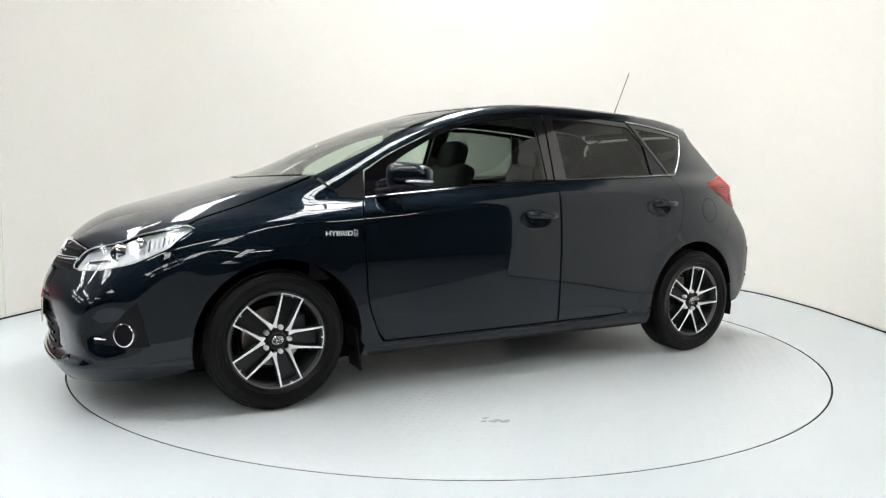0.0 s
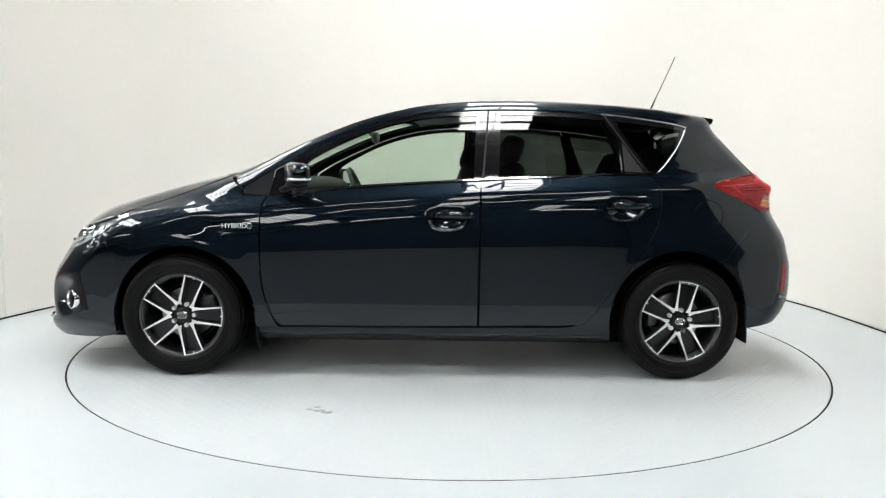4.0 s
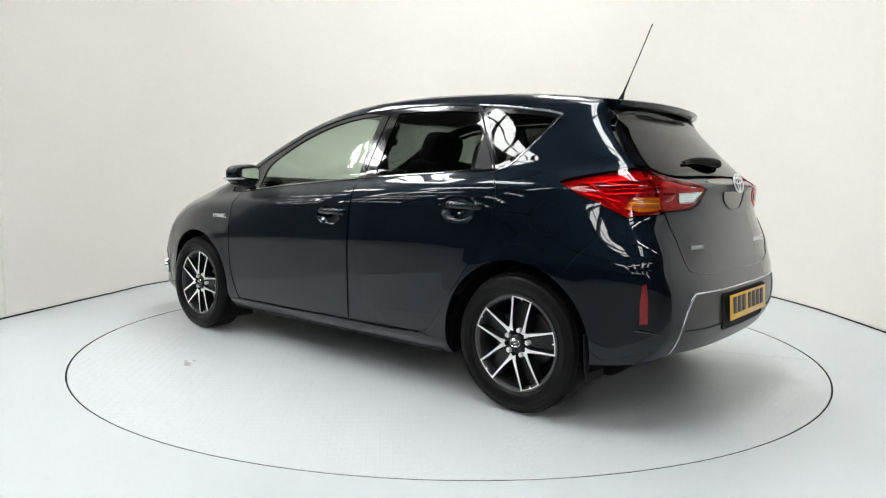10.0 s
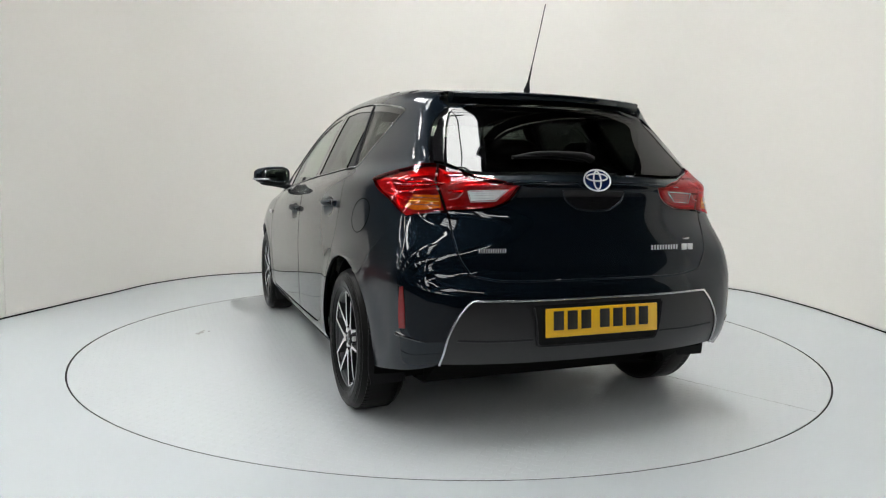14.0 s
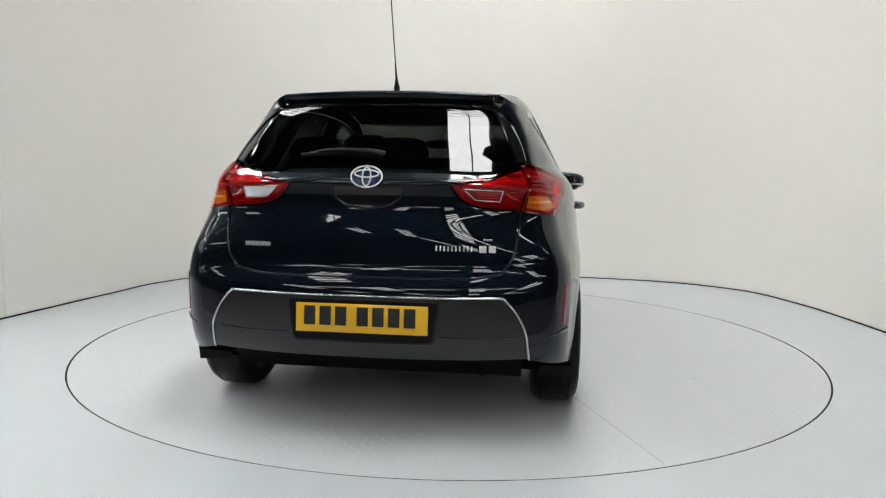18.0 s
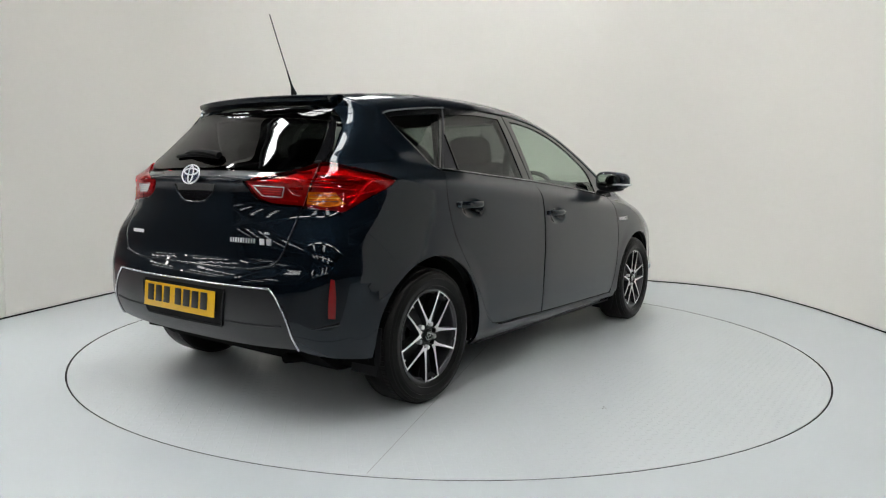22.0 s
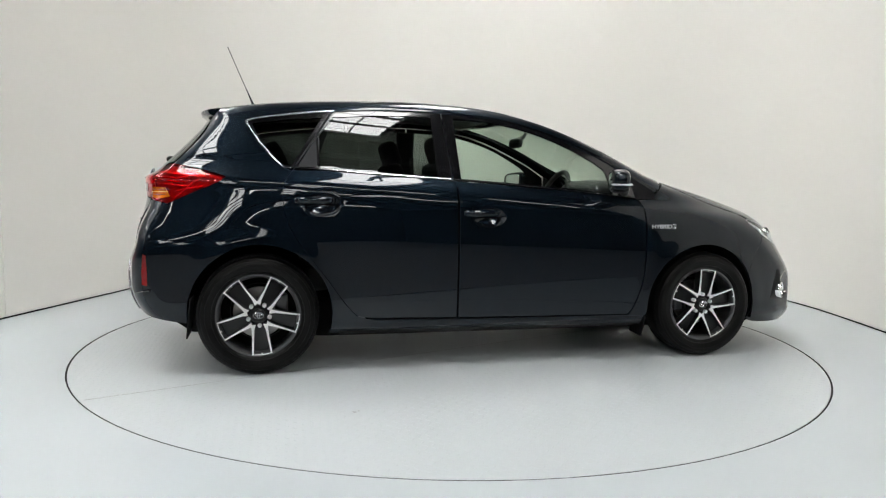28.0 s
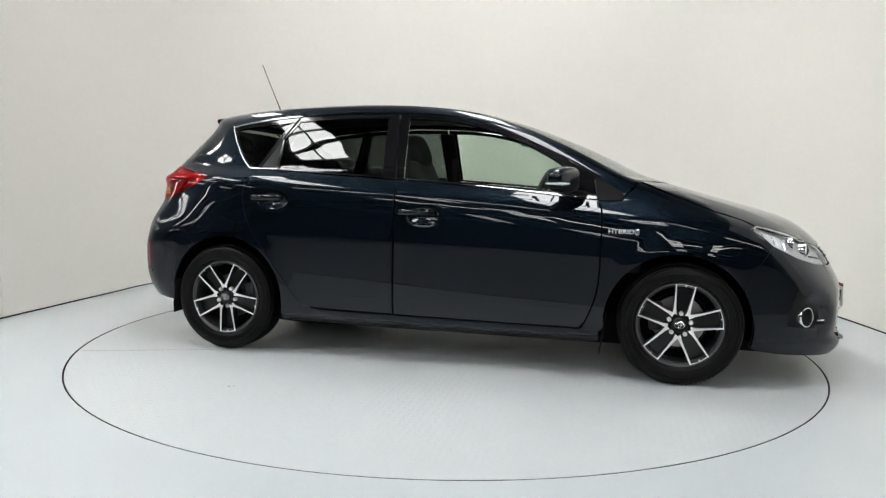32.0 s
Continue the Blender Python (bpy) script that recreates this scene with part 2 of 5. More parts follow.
def tread_bars():
    """Raised lozenge bars in a herringbone over the disc, joined."""
    vs, fs = [], []
    pitch, long, wide, high = 0.035, 0.0150, 0.0040, 0.0008
    n = int(R_DISC / pitch) + 1
    for i in range(-n, n + 1):
        for j in range(-n, n + 1):
            x, y = i * pitch, j * pitch
            if math.hypot(x, y) > R_DISC - 0.03:
                continue
            a = radians(45 if (i + j) % 2 else -45)
            c, s = math.cos(a), math.sin(a)
            k = len(vs)
            for p, q, h in ((-long, 0, 0), (0, -wide, 0), (long, 0, 0), (0, wide, 0), (-long * 0.5, 0, high), (long * 0.5, 0, high)):
                vs.append((x + c * p - s * q, y + s * p + c * q, h + 0.0002))
            fs += [(k, k + 1, k + 4), (k + 1, k + 5, k + 4), (k + 1, k + 2, k + 5), (k + 2, k + 3, k + 5), (k + 3, k + 4, k + 5), (k + 3, k, k + 4)]
    me = bpy.data.meshes.new("tread")
    me.from_pydata(vs, [], fs)
    me.materials.append(DISC)
    ob = new("tread", me)
    ob.parent = table_turn
    return tagged(ob, "raised lozenge tread", kind="stuff")


tread_bars()
# straight plate joints across the disc
for off, turn in ((-0.30, 0.35),):
    bm = bmesh.new()
    half = math.sqrt(R_DISC ** 2 - off ** 2) - 0.02
    c, s = math.cos(turn), math.sin(turn)
    box(bm, (2 * half, 0.002, 0.0010), (0, 0, 0), turn=Matrix.Translation((-s * off, c * off, 0.0004)) @ Matrix.Rotation(turn, 4, "Z"))
    part("plate_joint", bm, GREY_DIRT, table_turn, "thin grey joint between floor plates")


def scuff(at, size, seed):
    """A worn mark on the turntable's paint: a flat ragged flake."""
    rnd = random.Random(seed)
    bm = bmesh.new()
    for k in range(5):
        x, y = at[0] + rnd.uniform(-1, 1) * size, at[1] + rnd.uniform(-1, 1) * size * 0.5
        r = size * rnd.uniform(0.15, 0.4)
        out = [(x + r * rnd.uniform(0.5, 1.2) * math.cos(2 * math.pi * i / 11), y + 0.6 * r * rnd.uniform(0.5, 1.2) * math.sin(2 * math.pi * i / 11)) for i in range(11)]
        prism(bm, out, 0.0006, lambda a, b, d: (a, b, 0.0012 + d))
    part("scuff_mark", bm, GREY_DIRT, table_turn, "worn grey scuff in the paint")


def disc_point(x, y, deg):
    a = radians(-deg)
    return (x * math.cos(a) - y * math.sin(a), x * math.sin(a) + y * math.cos(a))


scuff(disc_point(0.18, -1.64, 209.3), 0.085, 1)
scuff(disc_point(0.55, -1.5, 47.9), 0.02, 4)


# ---- the hall behind the camera and above the booth ----
def hall():
    x0, x1, y0, y1, z1 = -26.0, 9.0, -23.0, 4.6, 5.4
    for name, pts in (("wall_south", [(x1, y0), (x0, y0)]), ("wall_hall_west", [(x0, y0), (x0, y1)]), ("wall_hall_north", [(x0, y1), (x1, y1)]), ("wall_hall_east", [(x1, y1), (x1, y0)])):
        wall_sheet(name, [Vector((*p, 0)) for p in pts], z1, 0.2, WALL_SIDE, "plain grey hall wall")
    # roof sheets between openings for the skylights
    cols, rows = HALL_COLS, HALL_ROWS
    xs = [x0] + [v for c in cols for v in c] + [x1]
    ys = [y0] + [v for r in rows for v in r] + [y1]
    bm = bmesh.new()
    for i in range(len(xs) - 1):
        for j in range(len(ys) - 1):
            if i % 2 and j % 2 and (i // 2, j // 2) in HALL_OPEN:
                continue
            box(bm, (xs[i + 1] - xs[i], ys[j + 1] - ys[j], 0.1), ((xs[i] + xs[i + 1]) / 2, (ys[j] + ys[j + 1]) / 2, z1 + 0.05))
    bmesh.ops.remove_doubles(bm, verts=bm.verts, dist=1e-5)
    tagged(part("ceiling", bm, ROOFING), "dark sheet roof with skylight openings", "ceiling", kind="structure")
    for i, c in enumerate(cols):
        for j, r in enumerate(rows):
            if (i, j) not in HALL_OPEN:
                continue
            root = new("skylight")
            root.location = ((c[0] + c[1]) / 2, (r[0] + r[1]) / 2, z1)
            tagged(root, "bright rooflight with dark glazing bars in the hall roof", "skylight", "hall rooflights")
            w, d = c[1] - c[0], r[1] - r[0]
            bm = bmesh.new()
            box(bm, (w, d, 0.02), (0, 0, 0.16))
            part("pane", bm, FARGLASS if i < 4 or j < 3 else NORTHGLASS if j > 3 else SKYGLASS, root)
            for k in range(6):
                bm = bmesh.new()
                box(bm, (w, 0.12 if k in (0, 5) else 0.09, 0.07), (0, -d / 2 + 0.065 + (d - 0.13) * k / 5, 0.10), 0.01)
                part("glazing_bar", bm, STEEL, root)
            for x, thick in ((-w / 2 + 0.045, 0.09), (0.0, 0.03), (w / 2 - 0.045, 0.09)):
                bm = bmesh.new()
                box(bm, (thick, d, 0.05), (x, 0, 0.125), 0.01)
                part("rafter", bm, STEEL, root)
    for x, y in HALL_TUBES:
        root = new("strip_light")
        root.location = (x, y, 4.3)
        tagged(root, "long white fluorescent strip light under the roof", "strip light", "hall strip lights")
        bm = bmesh.new()
        box(bm, (1.9, 0.14, 0.06), (0, 0, 0.05), 0.01)
        part("housing", bm, STEEL, root)
        bm = bmesh.new()
        box(bm, (1.84, 0.10, 0.04), (0, 0, -0.005), 0.015)
        part("diffuser", bm, TUBE, root)
        for s in (-0.7, 0.7):
            bm = bmesh.new()
            tube(bm, [(s, 0, 0.07), (s, 0, 1.1)], 0.006)
            part("hanger", bm, STEEL, root)
    # roof beams
    for y in (-21.5, -15.8, -10.0, -5.6, -3.75, -0.2, 3.4):
        bm = bmesh.new()
        box(bm, (x1 - x0 - 0.1, 0.12, 0.02), ((x0 + x1) / 2, y, z1 - 0.03))
        box(bm, (x1 - x0 - 0.1, 0.02, 0.2), ((x0 + x1) / 2, y, z1 - 0.14))
        box(bm, (x1 - x0 - 0.1, 0.12, 0.02), ((x0 + x1) / 2, y, z1 - 0.25))
        tagged(part("roof_beam", bm, STEEL), "dark steel beam under the hall roof", "beam", "hall roof beams")


HALL_COLS = [(-23.6, -22.2), (-19.4, -18.0), (-15.2, -14.0), (-11.2, -10.1), (-7.6, -6.5), (-4.3, -3.2), (-0.05, 1.10), (3.6, 4.7)]
HALL_ROWS = [(-20.5, -17.0), (-14.6, -11.0), (-8.4, -6.2), (-3.4, -0.6), (0.3, 2.7)]
HALL_OPEN = {(c + 4, r) for c, r in ((0, 0), (1, 0), (2, 0), (3, 0), (0, 1), (1, 1), (2, 1), (3, 1), (1, 2), (2, 2), (0, 3), (1, 3), (2, 3), (0, 4), (1, 4), (2, 4))} | {(c, r) for c in range(4) for r in (2, 3, 4)}
HALL_TUBES = [(x, y) for y in (-4.9, -9.6) for x in (-4.2, -1.4, 1.4, 4.2)] + [(-1.4, -15.8), (4.2, -15.8), (-6.9, -1.4), (-5.0, 0.6), (-9.4, -0.9), (-12.8, 0.4), (-12.8, -3.6), (-17.0, -0.6)]
hall()


def red_stand_in(x, y):
    """An unseen red cabinet on castors in the hall beyond the booth wall, added as a stand-in for red mirrored in the
    car.
    """
    root = new("red_stand_in")
    root.location = (x, y, 0.006)
    tagged(root, "unseen red drawer cabinet on the hall floor, stand-in for mirrored red", "tool cabinet")
    bm = bmesh.new()
    box(bm, (0.50, 1.05, 0.80), (0, 0, 0.53), 0.012)
    part("carcass", bm, REDPLATE, root)
    bm = bmesh.new()
    box(bm, (0.54, 1.09, 0.03), (0, 0, 0.947), 0.008)
    part("worktop", bm, BLACK, root, "black rubber worktop")
    for k in range(5):
        bm = bmesh.new()
        box(bm, (0.012, 0.98, 0.13), (0.256, 0, 0.22 + 0.15 * k), 0.004)
        d = part("drawer", bm, REDPLATE, root)
        bm = bmesh.new()
        box(bm, (0.02, 0.90, 0.016), (0.272, 0, 0.275 + 0.15 * k), 0.005)
        part("drawer_handle", bm, SATIN, d, "bright pull along the drawer")
    for sx in (-0.2, 0.2):
        for sy in (-0.45, 0.45):
            bm = bmesh.new()
            lathe(bm, [(0.0, -0.02), (0.06, -0.02), (0.065, -0.012), (0.065, 0.012), (0.06, 0.02), (0.0, 0.02)], 20, "y", (sx, sy, 0.066))
            part("castor", bm, RUBBER, root, "black castor")


red_stand_in(-6.2, 1.2)


# ---- the car's body form ----
class Curve:
    """A natural cubic spline through (x, y) pairs, held flat-sloped beyond its ends."""

    def __init__(self, *pairs):
        p = np.array(pairs, float)
        p = p[p[:, 0].argsort()]
        self.x, self.y = p[:, 0], p[:, 1]
        n, h = len(p), np.diff(p[:, 0])
        a, b = np.zeros((n, n)), np.zeros(n)
        a[0, 0] = a[-1, -1] = 1
        for i in range(1, n - 1):
            a[i, i - 1:i + 2] = h[i - 1], 2 * (h[i - 1] + h[i]), h[i]
            b[i] = 6 * ((self.y[i + 1] - self.y[i]) / h[i] - (self.y[i] - self.y[i - 1]) / h[i - 1])
        self.m = np.linalg.solve(a, b)

    def __call__(self, q):
        q = np.clip(np.asarray(q, float), self.x[0], self.x[-1])
        i = np.clip(np.searchsorted(self.x, q) - 1, 0, len(self.x) - 2)
        h = self.x[i + 1] - self.x[i]
        a, b = (self.x[i + 1] - q) / h, (q - self.x[i]) / h
        return a * self.y[i] + b * self.y[i + 1] + ((a ** 3 - a) * self.m[i] + (b ** 3 - b) * self.m[i + 1]) * h * h / 6


def ramp(q, lo, hi):
    t = np.clip((q - lo) / (hi - lo), 0, 1)
    return t * t * (3 - 2 * t)


def smax(a, b, k):
    h = np.clip(k - np.abs(a - b), 0, None) / k
    return np.maximum(a, b) + h * h * k / 4


# outline of roof, windscreen and bonnet over the pillar line
TOP = Curve((-2.2, 1.27), (-1.75, 1.365), (-1.58, 1.392), (-1.3, 1.433), (-1.0, 1.457), (-0.62, 1.472), (-0.28, 1.469), (-0.1, 1.458), (0.063, 1.439), (0.235, 1.403), (0.407, 1.352), (0.579, 1.285), (0.753, 1.208), (0.91, 1.13), (1.03, 1.075),
            (1.15, 1.035), (1.3, 0.995), (1.5, 0.938), (1.7, 0.870), (1.85, 0.800), (1.95, 0.735), (2.1, 0.60), (2.3, 0.36))
# plan bow of the windscreen and of the bonnet's lip
BOW = Curve((-2.3, 0.0), (-0.6, 0.0), (0.1, 0.07), (0.6, 0.17), (1.0, 0.22), (1.4, 0.22), (1.7, 0.31), (1.9, 0.42), (2.1, 0.46), (2.3, 0.46))
REAR = Curve((0.10, -1.62), (0.22, -1.84), (0.30, -1.95), (0.36, -1.993), (0.43, -2.017), (0.50, -2.020), (0.56, -2.015), (0.61, -2.005), (0.645, -1.991), (0.68, -1.977), (0.74, -1.969), (0.80, -1.963), (0.86, -1.953), (0.92, -1.942), (0.97, -1.938), (1.0, -1.942), (1.03, -1.940), (1.055, -1.897), (1.076, -1.8725), (1.10, -1.8485), (1.18, -1.768), (1.27, -1.682), (1.33, -1.629), (1.365, -1.614), (1.39, -1.622), (1.42, -1.650), (1.52, -1.68))
# plan bow of the tail, square and fourth power of the half width
REAR_BOW = Curve((0.1, 0.06), (0.6, 0.065), (0.70, 0.075), (0.80, 0.110), (0.88, 0.140), (0.94, 0.145), (1.05, 0.14), (1.2, 0.18), (1.5, 0.2))
REAR_CORNER = Curve((0.1, 0.2), (0.5, 0.19), (0.60, 0.15), (0.66, 0.11), (0.74, 0.09), (0.82, 0.16), (0.88, 0.235), (0.94, 0.265), (1.05, 0.26), (1.2, 0.25), (1.5, 0.2))
FRONT = Curve((0.05, 2.0), (0.12, 2.10), (0.17, 2.160), (0.215, 2.178), (0.26, 2.180), (0.32, 2.188), (0.43, 2.208), (0.5, 2.212), (0.57, 2.188), (0.65, 2.152), (0.72, 2.126), (0.85, 2.04), (1.0, 1.86))
FRONT_BOW = Curve((0.0, 0.22), (0.3, 0.25), (0.43, 0.32), (0.5, 0.375), (0.6, 0.43), (0.7, 0.46), (0.8, 0.47), (1.0, 0.45))
SECTION = Curve((0.10, 0.74), (0.20, 0.828), (0.25, 0.866), (0.30, 0.8755), (0.36, 0.8800), (0.42, 0.8822), (0.50, 0.8845), (0.58, 0.8865), (0.68, 0.8875), (0.76, 0.8845), (0.84, 0.879), (0.91, 0.870), (0.955, 0.860), (0.985, 0.845), (1.01, 0.824), (1.04, 0.797), (1.09, 0.770), (1.20, 0.718), (1.32, 0.658), (1.42, 0.600), (1.55, 0.52))
BELT = Curve((-2.2, 1.105), (-1.5, 1.098), (-1.1, 1.086), (-0.73, 1.064), (-0.25, 1.038), (0.06, 1.016), (0.37, 0.993), (0.72, 0.960), (1.0, 0.935), (1.3, 0.915), (2.3, 0.86))
TAPER_LOW = Curve((-2.3, 0.22), (-2.0, 0.125), (-1.8, 0.074), (-1.6, 0.036), (-1.3, 0.010), (-0.8, 0.0), (0.0, -0.002), (0.8, 0.0), (1.3, 0.005), (1.5, 0.024), (1.65, 0.054), (1.8, 0.090), (2.0, 0.155), (2.3, 0.29))
TAPER_HIGH = Curve((-2.3, 0.36), (-1.9, 0.222), (-1.75, 0.160), (-1.6, 0.105), (-1.36, 0.042), (-1.0, 0.008), (-0.4, 0.0), (0.4, 0.003), (0.8, 0.010), (1.1, 0.017), (1.3, 0.030), (1.5, 0.064), (1.7, 0.115), (1.9, 0.17), (2.3, 0.32))
TAPER_ROOF = Curve((-2.3, 0.10), (-1.6, 0.045), (-1.36, 0.022), (-1.0, 0.004), (-0.7, 0.0), (2.3, 0.0))
HANDLES = ((-0.078, 0.846), (-0.985, 0.908))


def side_y(x, z):
    """Half the car's width at x and height z."""
    shift = (BELT(x) - 1.04) * ramp(z, 0.5, 0.92)
    high = ramp(z, 0.62, 1.02)
    y = SECTION(z - shift) - TAPER_LOW(x) * (1 - high) - TAPER_HIGH(x) * high - TAPER_ROOF(x) * ramp(z, 1.1, 1.4)
    # finger cups behind the door handles
    for hx, hz in HANDLES:
        q = ((x - hx - 0.012) / 0.102) ** 2 + ((z - hz + 0.010) / 0.052) ** 2
        y = y - 0.036 * np.clip(1 - q, 0, 1) ** 1.5
    for ax in (-1.3, 1.3):
        r = np.hypot(x - ax, z - 0.315)
        y = y + 0.006 * (1 - ramp(r, 0.365, 0.48)) * ramp(z, 0.15, 0.4)
    return y


def body(p):
    """Below nought inside the car's body, above it outside."""
    x, y, z = p[..., 0], np.abs(p[..., 1]), p[..., 2]
    side = y - side_y(x, z)
    crown = 0.075 - 0.025 * ramp(x, -0.4, 0.5) - 0.020 * ramp(x, 1.05, 1.6)
    top = (z - TOP(x + BOW(x) * (y * y - 0.36)) - crown * (0.36 - y * y) - crown * ramp(x, 1.0, 1.3) * (y * y - y ** 4 / 0.36))
    pocket = 0.070 * np.exp(-(((y - 0.730) / 0.075) ** 2 + ((z - 0.385) / 0.095) ** 2) ** 2)
    lip = 0.024 * (1 - ramp(z, 0.238, 0.262)) * (1 - ramp(y, 0.60, 0.78))
    front = (x - FRONT(z) - lip + FRONT_BOW(z) * y * y + pocket) * 0.95
    rear = (REAR(z) + REAR_BOW(z) * y * y + REAR_CORNER(z) * y ** 4 - x) * 0.85
    k = 0.06 + 0.09 * ramp(x, 0.9, 1.5)
    f = smax(side, top, k)
    f = smax(f, front, 0.14)
    return smax(f, rear, 0.05 + 0.035 * ramp(-z, -0.95, -0.6))


def slope(p):
    g = np.stack([body(p + d) - body(p - d) for d in np.eye(3) * 0.004], -1)
    return g / np.linalg.norm(g, axis=-1, keepdims=True)


WRAP_X = 1.15
WRAP_R = 0.85


def lift(kind, q):
    """Points of the body's skin: s from the side (x, z), t from above (x, y), b from behind (y, z), f from before (y, z), R and F round the tail and the nose (arc, z)."""
    q = np.asarray(q, float).reshape(-1, 2)
    a, b = q[:, 0], q[:, 1]
    o = np.zeros_like(a)
    e = np.ones_like(a)
    if kind == "s":
        p0, d, far = np.stack([a, o + 0.05, b], -1), np.stack([o, e, o], -1), 1.1
    elif kind == "t":
        p0, d, far = np.stack([a, b, o + 0.5], -1), np.stack([o, o, e], -1), 1.2
    elif kind in "bf":
        s = -1 if kind == "b" else 1
        p0, d, far = np.stack([o + s * 1.0, a, b], -1), np.stack([s * e, o, o], -1), 1.5
    else:
        s = -1 if kind == "R" else 1
        g = a / WRAP_R
        p0, d, far = np.stack([o + s * WRAP_X, o, b], -1), np.stack([s * np.cos(g), np.sin(g), o], -1), 1.4
    lo, hi = np.zeros_like(a), np.full_like(a, far)
    for _ in range(36):
        mid = (lo + hi) / 2
        out = body(p0 + d * mid[:, None]) > 0
        hi, lo = np.where(out, mid, hi), np.where(out, lo, mid)
    return p0 + d * hi[:, None]


def flatten(kind, p):
    if kind == "s":
        return p[:, [0, 2]]
    if kind == "t":
        return p[:, [0, 1]]
    if kind in "bf":
        return p[:, [1, 2]]
    s = -1 if kind == "R" else 1
    return np.stack([WRAP_R * np.arctan2(p[:, 1], s * (p[:, 0] - s * WRAP_X)), p[:, 2]], -1)


def loop_in(kind, spec):
    """A line given in any views (kind, a, b), as points of one view."""
    return np.concatenate([[(s[1], s[2])] if s[0] == kind else flatten(kind, lift(s[0], [(s[1], s[2])])) for s in spec])


def rounded(loop, step, corner=34, closed=True):
    """A loop made smooth but for its corners, and cut into even steps."""
    n = len(loop)
    at = lambda i: loop[i % n] if closed else loop[min(max(i, 0), n - 1)]
    sharp = []
    for i in range(n):
        a, b = at(i) - at(i - 1), at(i + 1) - at(i)
        la, lb = np.linalg.norm(a), np.linalg.norm(b)
        sharp.append(la < 1e-9 or lb < 1e-9 or a @ b / (la * lb) < math.cos(radians(corner)))
    out = []
    for i in range(n if closed else n - 1):
        p1, p2 = at(i), at(i + 1)
        p0 = 2 * p1 - p2 if sharp[i] else at(i - 1)
        p3 = 2 * p2 - p1 if sharp[(i + 1) % n] else at(i + 2)
        m = max(1, int(math.ceil(np.linalg.norm(p2 - p1) / step)))
        d = [max(1e-6, np.linalg.norm(v)) ** 0.5 for v in (p1 - p0, p2 - p1, p3 - p2)]
        m1 = (p1 - p0) / d[0] - (p2 - p0) / (d[0] + d[1]) + (p2 - p1) / d[1]
        m2 = (p2 - p1) / d[1] - (p3 - p1) / (d[1] + d[2]) + (p3 - p2) / d[2]
        m1, m2 = m1 * d[1], m2 * d[1]
        for k in range(m):
            t = k / m
            out.append((2 * t ** 3 - 3 * t * t + 1) * p1 + (t ** 3 - 2 * t * t + t) * m1 + (3 * t * t - 2 * t ** 3) * p2 + (t ** 3 - t * t) * m2)
    if not closed:
        out.append(loop[-1])
    return np.array(out)


def inside(q, loop):
    x, y = q[:, 0][:, None], q[:, 1][:, None]
    a, b = loop, np.roll(loop, -1, 0)
    cross = ((a[:, 1] > y) != (b[:, 1] > y)) & (x < (b[:, 0] - a[:, 0]) * (y - a[:, 1]) / (b[:, 1] - a[:, 1] + 1e-12) + a[:, 0])
    return cross.sum(1) % 2 == 1


from mathutils.geometry import delaunay_2d_cdt


def shrink(loop, gap):
    """Moves a loop inwards by gap."""
    if not gap:
        return loop
    t = np.roll(loop, -1, 0) - np.roll(loop, 1, 0)
    n = np.stack([-t[:, 1], t[:, 0]], -1)
    n /= np.linalg.norm(n, axis=1, keepdims=True) + 1e-12
    area = (loop[:, 0] * np.roll(loop[:, 1], -1) - np.roll(loop[:, 0], -1) * loop[:, 1]).sum()
    return loop + n * gap * (1 if area > 0 else -1)


